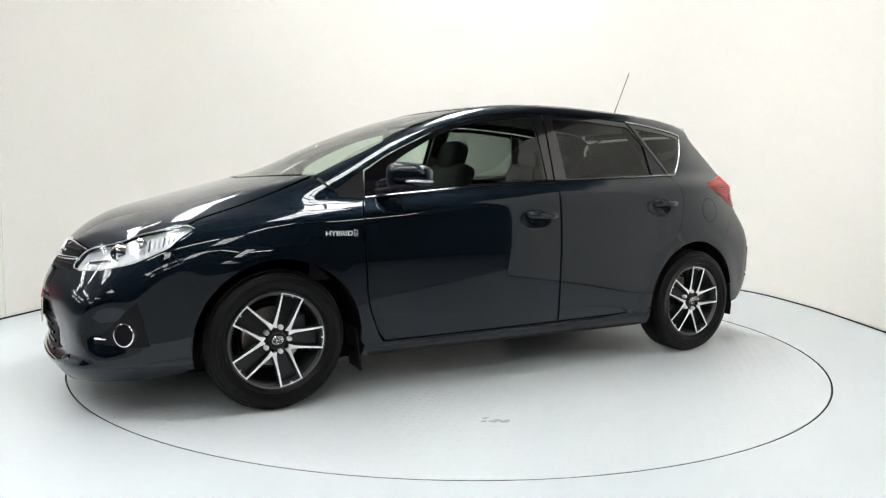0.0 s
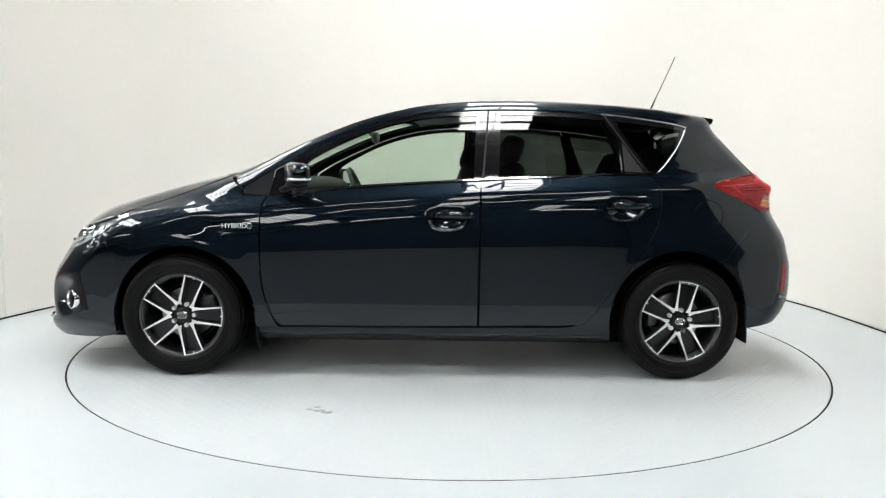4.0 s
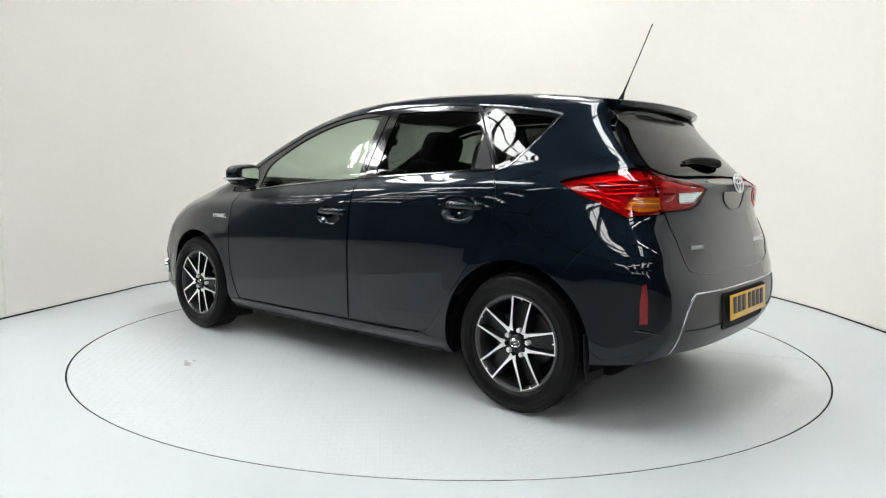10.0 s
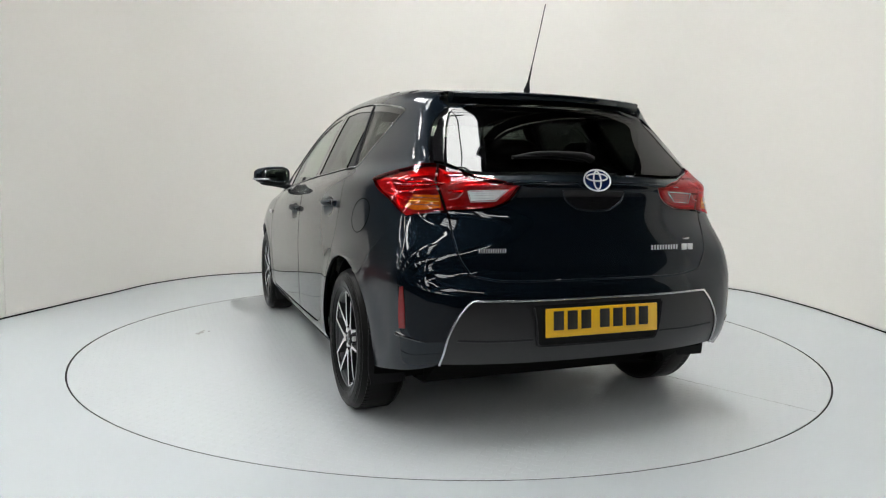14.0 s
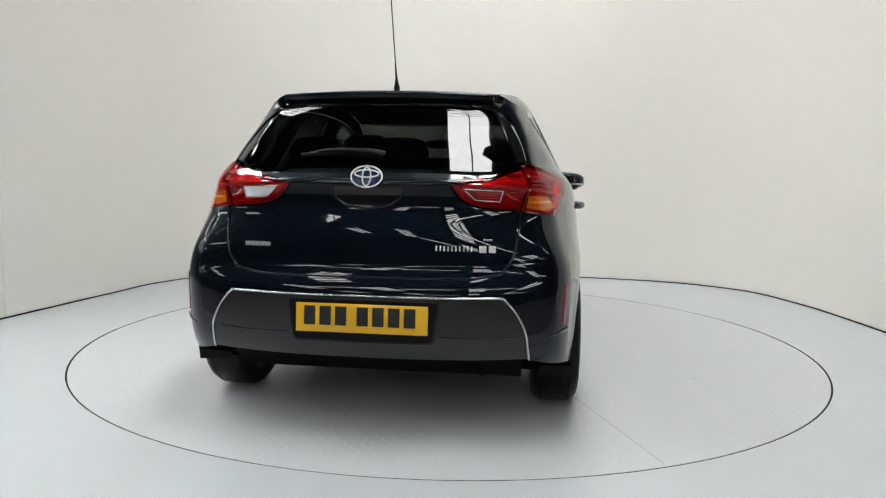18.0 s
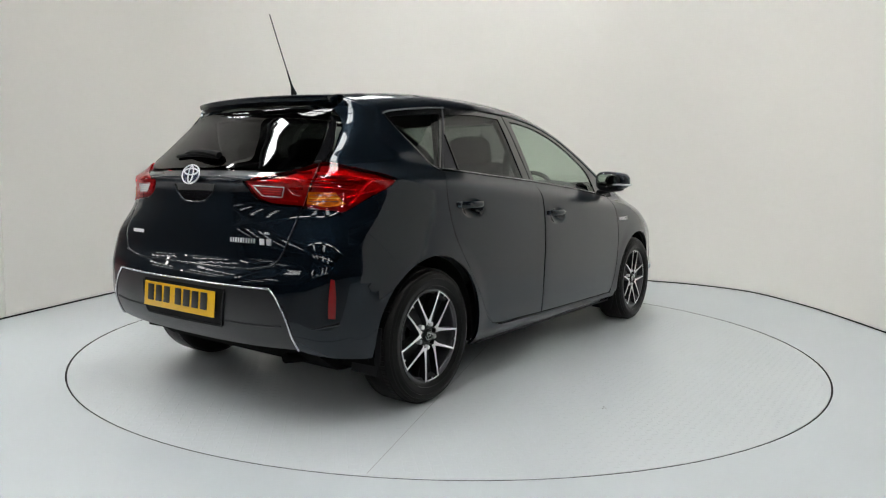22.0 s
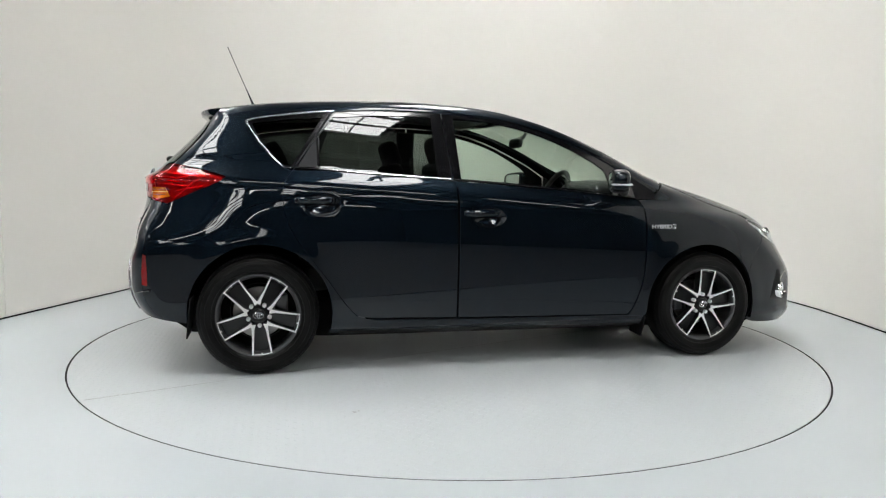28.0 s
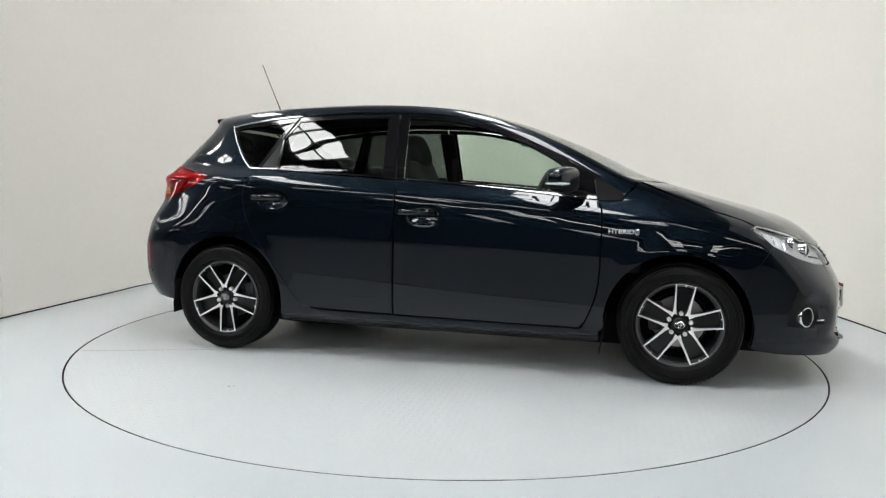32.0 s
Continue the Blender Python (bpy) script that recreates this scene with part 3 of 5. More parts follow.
def skin(kind, spec, off=0.0, gap=0.002, step=0.028, edge=0.013, holes=(), corner=34, mirror=False):
    """The vertices, faces and normals of a panel of the body's skin within a loop, with a turned-in edge."""
    loops = [shrink(rounded(loop_in(kind, spec), step * 0.6, corner), gap)] + [rounded(loop_in(kind, h), step * 0.6, corner) for h in holes]
    allp = np.concatenate(loops)
    lo, hi = loops[0].min(0), loops[0].max(0)
    gx, gy = np.meshgrid(np.arange(lo[0] + step / 2, hi[0], step), np.arange(lo[1] + step / 2, hi[1], step))
    g = np.stack([gx.ravel(), gy.ravel()], -1)
    keep = inside(g, loops[0])
    for h in loops[1:]:
        keep &= ~inside(g, h)
    g = g[keep]
    if len(g):
        near = np.array([((allp - q) ** 2).sum(1).min() for q in g])
        g = g[near > (0.55 * step) ** 2]
    edges, k = [], 0
    for h in loops:
        edges += [(k + i, k + (i + 1) % len(h)) for i in range(len(h))]
        k += len(h)
    pts, _, tris, _, _, _ = delaunay_2d_cdt([Vector(q) for q in np.concatenate([allp, g])], edges, [], 0, 1e-6)
    pts = np.array([tuple(v) for v in pts])
    tris = np.array([tuple(t) for t in tris])
    c = pts[tris].mean(1)
    keep = inside(c, loops[0])
    for h in loops[1:]:
        keep &= ~inside(c, h)
    tris = tris[keep]
    p = lift(kind, pts)
    n = slope(p)
    p = p + n * off
    t = p[tris]
    wrong = (np.cross(t[:, 1] - t[:, 0], t[:, 2] - t[:, 0]) * n[tris].mean(1)).sum(1) < 0
    tris[wrong] = tris[wrong][:, ::-1]
    count = {}
    for f in tris:
        for a, b in ((f[0], f[1]), (f[1], f[2]), (f[2], f[0])):
            count[(a, b)] = 1
    rim = [e for e in count if (e[1], e[0]) not in count]
    vs, ns, fs = [p], [n], [tuple(f) for f in tris]
    if edge:
        k = len(p)
        for a, b in rim:
            d = np.cross(p[b] - p[a], n[a])
            d /= np.linalg.norm(d) + 1e-12
            vs.append(np.array([p[a], p[b], p[b] - n[b] * edge, p[a] - n[a] * edge]))
            ns.append(np.array([d] * 4))
            fs.append((k + 1, k, k + 3, k + 2))
            k += 4
    vs, ns = np.concatenate(vs), np.concatenate(ns)
    if mirror:
        vs, ns = vs * (1, -1, 1), ns * (1, -1, 1)
        fs = [f[::-1] for f in fs]
    return vs, fs, ns


def skin_part(name, data, mat, parent, label=""):
    vs, fs, ns = data
    me = bpy.data.meshes.new(name)
    me.from_pydata([tuple(v) for v in vs], [], [tuple(int(i) for i in f) for f in fs])
    me.polygons.foreach_set("use_smooth", [True] * len(me.polygons))
    me.materials.append(mat)
    me.normals_split_custom_set_from_vertices([tuple(n) for n in ns])
    ob = new(name, me)
    ob.parent = parent
    return tagged(ob, label)


def panel(name, kind, spec, mat, parent, label="", **how):
    return skin_part(name, skin(kind, spec, **how), mat, parent, label)


def pair(name, kind, spec, mat, parent, label="", **how):
    """The same panel on the car's left and right."""
    return [panel(name, kind, spec, mat, p, label, mirror=bool(m), **how) for m, p in enumerate(parent if isinstance(parent, (list, tuple)) else (parent, parent))]


def both(spec):
    """A line from the middle out, completed by its mirror image: for f and b views."""
    return list(spec) + [(k, -a, b) for k, a, b in spec[::-1] if abs(a) > 1e-6]


def line_on(spec, off=0.002, step=0.02, kind=None, corner=34):
    """A line in space along the skin."""
    kind = kind or spec[0][0]
    q = rounded(loop_in(kind, spec), step, corner, closed=False)
    p = lift(kind, q)
    return p + slope(p) * off


def strip(name, spec, radius, mat, parent, label="", mirror=None, off=0.002, kind=None, flat=1.0, sides=8, side=1):
    for m in ((side,) if mirror is None else (1, -1)):
        pts = line_on(spec, off, kind=kind) * (1, m, 1)
        bm = bmesh.new()
        tube(bm, pts, radius, sides, flat)
        bmesh.ops.recalc_face_normals(bm, faces=bm.faces)
        smoothed(part(name, bm, mat, parent, label), 0.9)


def S(*pts):
    return [("s", *p) for p in pts]


def T(*pts):
    return [("t", *p) for p in pts]


def B(*pts):
    return [("b", *p) for p in pts]


def F(*pts):
    return [("f", *p) for p in pts]


def arc(cx, cz, r, a0, a1, n=14):
    return S(*[(cx + r * math.cos(radians(a0 + (a1 - a0) * i / n)), cz + r * math.sin(radians(a0 + (a1 - a0) * i / n))) for i in range(n + 1)])


CAR_LABEL = "dark blue five-door hatchback car with alloy wheels, standing on the turntable"
car = tagged(new("car"), CAR_LABEL, "car")

# shut lines shared by neighbouring panels
BONNET_EDGE = T((1.07, 0.668), (1.25, 0.692), (1.45, 0.712), (1.60, 0.724))
LAMP_F_TOP = S((1.85, 0.775), (1.75, 0.805), (1.66, 0.826))
SCREEN_EDGE = T((1.06, 0.662), (0.85, 0.640), (0.6, 0.607), (0.35, 0.572), (0.16, 0.548))
ROOF_EDGE = T((0.13, 0.545), (-0.2, 0.530), (-0.6, 0.522), (-1.0, 0.512), (-1.3, 0.497), (-1.50, 0.480), (-1.575, 0.470))
DOOR_F_FRONT = S((0.868, 0.942), (0.885, 0.90), (0.890, 0.82), (0.888, 0.65), (0.882, 0.514), (0.867, 0.43), (0.847, 0.371), (0.822, 0.31), (0.79, 0.272))
DOOR_GAP = S((-0.235, 0.281), (-0.235, 0.7), (-0.237, 0.95), (-0.248, 1.030))
DOOR_R_REAR = S((-0.745, 0.293), (-0.79, 0.305), (-0.83, 0.345), (-0.965, 0.53), (-1.105, 0.72), (-1.150, 0.81), (-1.172, 0.92), (-1.168, 1.0), (-1.135, 1.055), (-1.118, 1.075))
belt = lambda *xs: [("s", x, float(BELT(x)) - 0.004) for x in xs]
WIN_TOP = S((0.845, 1.078), (0.70, 1.162), (0.536, 1.240), (0.38, 1.308), (0.219, 1.360), (0.057, 1.394), (-0.13, 1.412), (-0.285, 1.420), (-0.6, 1.422), (-0.90, 1.406))
QUARTER = S((-0.90, 1.406), (-1.1, 1.386), (-1.33, 1.352), (-1.368, 1.340), (-1.366, 1.325), (-1.308, 1.238), (-1.228, 1.14), (-1.182, 1.094), (-1.15, 1.080))
LAMP_TOP = S((-1.735, 1.098), (-1.62, 1.077), (-1.50, 1.050), (-1.462, 1.036))
LAMP_LOW = S((-1.462, 1.030), (-1.52, 0.998), (-1.62, 0.955), (-1.755, 0.895))
BUMPER_SEAM = S((-1.755, 0.890), (-1.66, 0.80), (-1.57, 0.705), (-1.535, 0.655))
R_ARCH = 0.370
ARCH_R, ARCH_F = (-1.290, 0.318), (1.285, 0.308)

def cup(k):
    hx, hz = HANDLES[k]
    return S(*[(hx + 0.012 + 0.103 * math.cos(2 * math.pi * i / 24), hz - 0.010 + 0.053 * math.sin(2 * math.pi * i / 24)) for i in range(24)])


# one-piece side: pillars, roof rail, rear wing and sill
side_loop = (SCREEN_EDGE + ROOF_EDGE + S((-1.585, 1.365), (-1.560, 1.335), (-1.578, 1.285), (-1.65, 1.188), (-1.73, 1.104)) + LAMP_TOP + LAMP_LOW + BUMPER_SEAM
             + arc(*ARCH_R, R_ARCH, 122, -16) + S((-0.94, 0.203), (0.0, 0.200), (0.895, 0.200), (0.895, 0.262), (0.84, 0.262), (0.79, 0.264)) + S((0.38, 0.266), (-0.235, 0.273), (-0.73, 0.285))
             + DOOR_R_REAR[0:] + QUARTER[::-1] + WIN_TOP[::-1] + S((0.975, 0.997), (1.000, 0.984), (1.032, 1.002)))
pair("side_panel", "s", side_loop, PAINT, car, step=0.018, gap=0.0012)
pair("front_door", "s", DOOR_F_FRONT + S((0.4, 0.274), (-0.231, 0.281)) + S((-0.231, 0.7), (-0.233, 0.95), (-0.244, 1.030)) + belt(-0.1, 0.1, 0.3, 0.5, 0.7), PAINT, car, holes=[cup(0)])
pair("rear_door", "s", S((-0.239, 1.030), (-0.239, 0.7), (-0.239, 0.281), (-0.5, 0.287)) + DOOR_R_REAR + belt(-1.0, -0.8, -0.6, -0.4), PAINT, car, holes=[cup(1)])
for k in (0, 1):
    pair("handle_cup", "s", cup(k), PAINT, car, "recess behind the door handle", gap=0, edge=0, step=0.010)
BUMPER_F_SEAM = S((1.735, 0.730), (1.68, 0.65), (1.63, 0.56), (1.606, 0.498))
pair("front_wing", "s", S((0.80, 0.266), (0.86, 0.262), (0.905, 0.262)) + arc(*ARCH_F, R_ARCH, 184, 32) + BUMPER_F_SEAM[::-1] + S((1.70, 0.765), (1.640, 0.806), (1.65, 0.822)) + T((1.60, 0.728), (1.45, 0.716), (1.25, 0.696), (1.08, 0.672)) + S((1.040, 0.998), (1.002, 0.978), (0.995, 0.944), (0.872, 0.940), (0.889, 0.90), (0.894, 0.82), (0.892, 0.65), (0.886, 0.514), (0.871, 0.43), (0.851, 0.371), (0.826, 0.31)), PAINT, car, step=0.02)

# bonnet, roof, glass above
bonnet = T((1.30, 0.0), (1.27, 0.25), (1.19, 0.48), (1.085, 0.655)) + BONNET_EDGE[1:4] + LAMP_F_TOP[::-1] + F((0.585, 0.752), (0.50, 0.730), (0.42, 0.708), (0.38, 0.712), (0.2, 0.728), (0.0, 0.734))
panel("bonnet", "t", bonnet + [(k, -a, b) if k == "f" else (k, a, -b) for k, a, b in [(("t",) + tuple(flatten("t", lift(q[0], [q[1:]]))[0]) if q[0] == "s" else q) for q in bonnet[1:-1]]][::-1], PAINT, car, step=0.03)
screen = T((1.275, 0.0), (1.245, 0.25), (1.17, 0.45), (1.05, 0.655)) + SCREEN_EDGE[1:] + T((0.22, 0.35), (0.26, 0.15), (0.265, 0.0))
panel("windscreen", "t", screen + [(k, a, -b) for k, a, b in screen[1:-1]][::-1], GLASS, car, "clear green-tinted laminated windscreen", step=0.03, off=-0.002)
roof = T((0.258, 0.0), (0.253, 0.15), (0.213, 0.35)) + ROOF_EDGE[:-1] + T((-1.505, 0.3), (-1.51, 0.0))
panel("roof", "t", roof + [(k, a, -b) for k, a, b in roof[1:-1]][::-1], PAINT, car, step=0.03)

# tail: hatch, glass, lamps, bumper
HATCH_TOP = B((0.0, 1.062), (0.25, 1.060), (0.43, 1.055), (0.52, 1.062))
hatch = HATCH_TOP + B((0.467, 1.043), (0.40, 1.030), (0.322, 1.013), (0.37, 0.953), (0.437, 0.926), (0.52, 0.918), (0.603, 0.914), (0.597, 0.87), (0.591, 0.80), (0.574, 0.731), (0.537, 0.675), (0.43, 0.655), (0.2, 0.650), (0.0, 0.650))
panel("tailgate", "R", hatch + [(k, -a, b) for k, a, b in hatch[1:-1]][::-1], PAINT, car, step=0.02)
rglass = B((0.0, 1.356), (0.3, 1.352), (0.478, 1.338), (0.515, 1.26), (0.555, 1.16), (0.575, 1.100), (0.52, 1.072), (0.43, 1.066), (0.25, 1.070), (0.0, 1.072))
panel("rear_window", "R", rglass + [(k, -a, b) for k, a, b in rglass[1:-1]][::-1], REAR_TINT, car, "dark privacy glass rear window")
pair("rear_pillar_trim", "R", B((0.482, 1.342), (0.52, 1.262), (0.56, 1.160), (0.583, 1.104)) + S((-1.738, 1.106), (-1.658, 1.190), (-1.588, 1.285), (-1.570, 1.335)), PIANO, car, "gloss black strip beside the rear window")
lamp_out = B((0.612, 1.095)) + LAMP_TOP + LAMP_LOW[1:] + B((0.70, 0.900), (0.612, 0.918))
lamps = pair("tail_lamp", "R", lamp_out, REDGLASS, car, "red wrap-around tail lamp", gap=0.001, off=0.004, step=0.02)
lamp_in = B((0.606, 1.092), (0.54, 1.068), (0.467, 1.047), (0.40, 1.034), (0.328, 1.013), (0.375, 0.957), (0.44, 0.930), (0.53, 0.922), (0.606, 0.918))
lamps_in = pair("tailgate_lamp", "R", lamp_in, REDGLASS, car, "red lamp on the tailgate with a clear reversing light", gap=0.001, off=0.004, step=0.02)
pair("lamp_bowl", "R", lamp_out, LAMPBOWL, lamps, "faceted silver bowl", off=-0.016, step=0.03, edge=0)
pair("lamp_bowl", "R", lamp_in, LAMPBOWL, lamps_in, "faceted silver bowl", off=-0.016, step=0.03, edge=0)
pair("indicator_lens", "R", B((0.628, 0.978), (0.705, 0.975), (0.735, 0.925), (0.70, 0.912), (0.622, 0.925)), AMBER, lamps, "amber indicator", off=0.006, step=0.02, edge=0.004)
for m, mat, lab in ((0, LAMPGREY, "clear reversing light"), (1, REDLENS, "red fog light")):
    panel("reversing_lens", "R", B((0.53, 0.992), (0.378, 0.999), (0.425, 0.957), (0.517, 0.952)), mat, lamps_in[m], lab, off=0.0055, step=0.02, edge=0.004, mirror=bool(m))

bump = B((0.0, 0.645), (0.2, 0.645), (0.43, 0.649), (0.54, 0.668), (0.580, 0.728), (0.597, 0.80), (0.606, 0.905), (0.66, 0.905)) + BUMPER_SEAM + arc(*ARCH_R, R_ARCH, 122, 186) + B((0.80, 0.292), (0.72, 0.310), (0.652, 0.328), (0.645, 0.384), (0.632, 0.46), (0.590, 0.538), (0.548, 0.583), (0.28, 0.579), (0.0, 0.580))
pair("rear_bumper", "R", bump, PAINT, car, gap=0.0)
diff = B((0.0, 0.576), (0.28, 0.575), (0.545, 0.579), (0.586, 0.535), (0.628, 0.458), (0.641, 0.384), (0.648, 0.330), (0.4, 0.322), (0.0, 0.318))
panel("rear_valance", "R", diff + [(k, -a, b) for k, a, b in diff[1:-1]][::-1], VALANCE, car, "satin dark grey lower bumper insert", off=-0.002)
strip("valance_trim", B((0.0, 0.578), (0.28, 0.577), (0.545, 0.581), (0.588, 0.536), (0.630, 0.459), (0.643, 0.384), (0.649, 0.332)), 0.0048, SATIN, car, "thin chrome line round the bumper insert", mirror=True, kind="R")

# nose: bumper, grille, lamps
fb = F((0.0, 0.590), (0.2, 0.596), (0.38, 0.612), (0.46, 0.616), (0.56, 0.624), (0.63, 0.634), (0.665, 0.645)) + S((1.86, 0.669)) + BUMPER_F_SEAM + arc(*ARCH_F, R_ARCH, 28, -15) + S((1.70, 0.185)) + F((0.70, 0.165), (0.5, 0.155), (0.0, 0.150))
pair("front_bumper", "F", fb, PAINT, car, gap=0.0)
hl = F((0.400, 0.680), (0.425, 0.704), (0.50, 0.726), (0.585, 0.748)) + LAMP_F_TOP + S((1.628, 0.812), (1.636, 0.798), (1.70, 0.756), (1.78, 0.712), (1.86, 0.676)) + F((0.662, 0.650), (0.630, 0.640), (0.56, 0.630), (0.46, 0.622), (0.405, 0.624), (0.385, 0.640))
headlamps = pair("headlamp", "F", hl, LENS, car, "clear headlamp with a bright reflector", gap=0.001, step=0.02)
pair("reflector", "F", hl, LAMPGREY, headlamps, "bright lamp bezel", off=-0.024, step=0.02, edge=0, gap=-0.004)
for m in (0, 1):
    strip("lamp_rim", [(k, a, b) for k, a, b in hl + hl[:1]], 0.003, REFLECTOR, headlamps[m], "bright rim round the lens", kind="F", off=-0.003, side=1 - 2 * m)
gr = F((0.0, 0.732), (0.2, 0.726), (0.38, 0.708), (0.40, 0.680), (0.385, 0.640), (0.37, 0.614), (0.2, 0.600), (0.0, 0.594))
panel("grille", "F", gr + [(k, -a, b) for k, a, b in gr[1:-1]][::-1], BLACK, car, "black upper grille with a chrome bar", off=-0.02)
strip("grille_bar", F((0.0, 0.650), (0.2, 0.652), (0.385, 0.660)), 0.009, CHROME, car, "chrome grille bar", mirror=True, kind="F", off=0.004)
lg = F((0.0, 0.40), (0.30, 0.40), (0.42, 0.36), (0.36, 0.22), (0.2, 0.205), (0.0, 0.205))
panel("lower_grille", "F", lg + [(k, -a, b) for k, a, b in lg[1:-1]][::-1], BLACK, car, "black lower air intake", off=0.003)

# side glass and trim
FRONT_GLASS = S((-0.205, 1.046), (-0.222, 1.388), (-0.1, 1.385), (0.057, 1.368), (0.219, 1.333), (0.38, 1.279), (0.536, 1.205), (0.66, 1.132), (0.69, 1.10), (0.712, 0.974), (0.4, 1.004), (0.1, 1.026))
REAR_GLASS = S((-0.335, 1.056), (-0.352, 1.392), (-0.6, 1.393), (-0.905, 1.372), (-0.985, 1.26), (-0.985, 1.090), (-0.7, 1.074))
QUARTER_GLASS = S((-0.962, 1.368), (-1.2, 1.344), (-1.335, 1.324), (-1.290, 1.238), (-1.215, 1.145), (-1.168, 1.106), (-1.128, 1.100))
pair("front_door_glass", "s", FRONT_GLASS, GLASS, car, "clear green-tinted door glass", off=-0.008, gap=0, edge=0.004)
pair("rear_door_glass", "s", REAR_GLASS, PRIVACY, car, "dark privacy door glass", off=-0.008, gap=0, edge=0.004)
pair("quarter_glass", "s", QUARTER_GLASS, PRIVACY, car, "dark privacy quarter glass", off=-0.006, gap=0, edge=0.004)
frame_f = S((-0.248, 1.044), (-0.283, 1.416), (-0.13, 1.408), (0.057, 1.390), (0.219, 1.356), (0.38, 1.304), (0.536, 1.236), (0.70, 1.158), (0.838, 1.076), (0.862, 0.950)) + [("s", x, float(BELT(x)) + 0.004) for x in (0.7, 0.5, 0.3, 0.1, -0.1)]
pair("front_window_frame", "s", frame_f, PIANO, car, "gloss black door window frame", holes=[FRONT_GLASS], off=-0.004, gap=0.001)
frame_r = S((-0.256, 1.044), (-0.291, 1.416), (-0.6, 1.418), (-0.905, 1.402), (-1.0, 1.255), (-1.112, 1.088)) + [("s", x, float(BELT(x)) + 0.004) for x in (-0.9, -0.7, -0.5)]
pair("rear_window_frame", "s", frame_r, PIANO, car, "gloss black door window frame", holes=[REAR_GLASS], off=-0.004, gap=0.001)
frame_q = S((-0.912, 1.402), (-1.1, 1.382), (-1.33, 1.348), (-1.362, 1.336), (-1.306, 1.24), (-1.226, 1.143), (-1.18, 1.097), (-1.15, 1.084), (-1.12, 1.086), (-1.006, 1.257))
pair("quarter_window_frame", "s", frame_q, PIANO, car, "gloss black quarter window surround", holes=[QUARTER_GLASS], off=-0.004, gap=0.001)
pair("wing_trim", "s", S((0.863, 0.943), (0.990, 0.946), (1.000, 0.976), (0.984, 0.999), (0.841, 1.089)), BLACK, car, "black plastic corner trim ahead of the door", off=-0.003)
strip("belt_trim", [("s", x, float(BELT(x)) + 0.002) for x in (0.86, 0.7, 0.5, 0.3, 0.1, -0.1, -0.3, -0.5, -0.7, -0.9, -1.05, -1.13)], 0.0055, CHROME, car, "chrome strip below the side windows", mirror=True, flat=0.5, off=0.0)
strip("quarter_trim", S((-1.13, 1.086), (-1.162, 1.090), (-1.190, 1.108), (-1.228, 1.146), (-1.308, 1.245), (-1.362, 1.330)), 0.0042, SATIN, car, "chrome strip round the quarter window", mirror=True, flat=0.7, off=0.0)


# ---- under the skin ----
# Black backing added so panel gaps look shaded and nothing shows through.
backing = (S((-1.74, 1.03), (-1.5, 1.02), (-1.1, 1.06), (-0.2, 1.02), (0.7, 0.94), (1.0, 0.93), (1.4, 0.86), (1.75, 0.74)) + S((1.80, 0.5), (1.72, 0.25)) + arc(*ARCH_F, R_ARCH + 0.004, -12, 192) + S((0.9, 0.215), (-0.9, 0.215)) + arc(*ARCH_R, R_ARCH + 0.004, -14, 192) + S((-1.72, 0.32), (-1.85, 0.5)))
pair("gap_backing", "s", backing, SHADOWY, car, "black backing added so the panel gaps look shaded", off=-0.022, gap=0, edge=0, step=0.06)
for kind, spec in (("R", B((0.0, 1.05), (0.45, 1.03), (0.62, 0.9), (0.74, 0.6), (0.74, 0.32), (0.0, 0.31))), ("F", F((0.0, 0.70), (0.5, 0.69), (0.7, 0.6), (0.72, 0.2), (0.0, 0.17)))):
    panel("gap_backing", kind, spec + [(k, -a, b) for k, a, b in spec[1:-1]][::-1], SHADOWY, car, "black backing added so the panel gaps look shaded", off=-0.03, gap=0, edge=0, step=0.06)
bm = bmesh.new()
prism(bm, [(-1.80, 0.29), (-1.66, 0.19), (-0.95, 0.145), (0.9, 0.145), (1.75, 0.155), (1.95, 0.20), (1.95, 0.30), (-1.80, 0.36)], 1.24, lambda a, b, d: (a, d - 0.62, b))
bmesh.ops.recalc_face_normals(bm, faces=bm.faces)
part("underbody", bm, SHADOWY, car, "black underbody")
for ax in (-1.3, 1.3):
    for s in (-1, 1):
        bm = bmesh.new()
        lathe(bm, [(R_ARCH + 0.004, 0.832 * s), (R_ARCH + 0.006, 0.6 * s), (R_ARCH - 0.01, 0.5 * s), (0.0, 0.5 * s)], 30, "y", (ARCH_F[0] if ax > 0 else ARCH_R[0], 0, 0.312), radians(-14), radians(208))
        smoothed(part("wheel_arch_liner", bm, FELT, car, "black felt arch liner"))


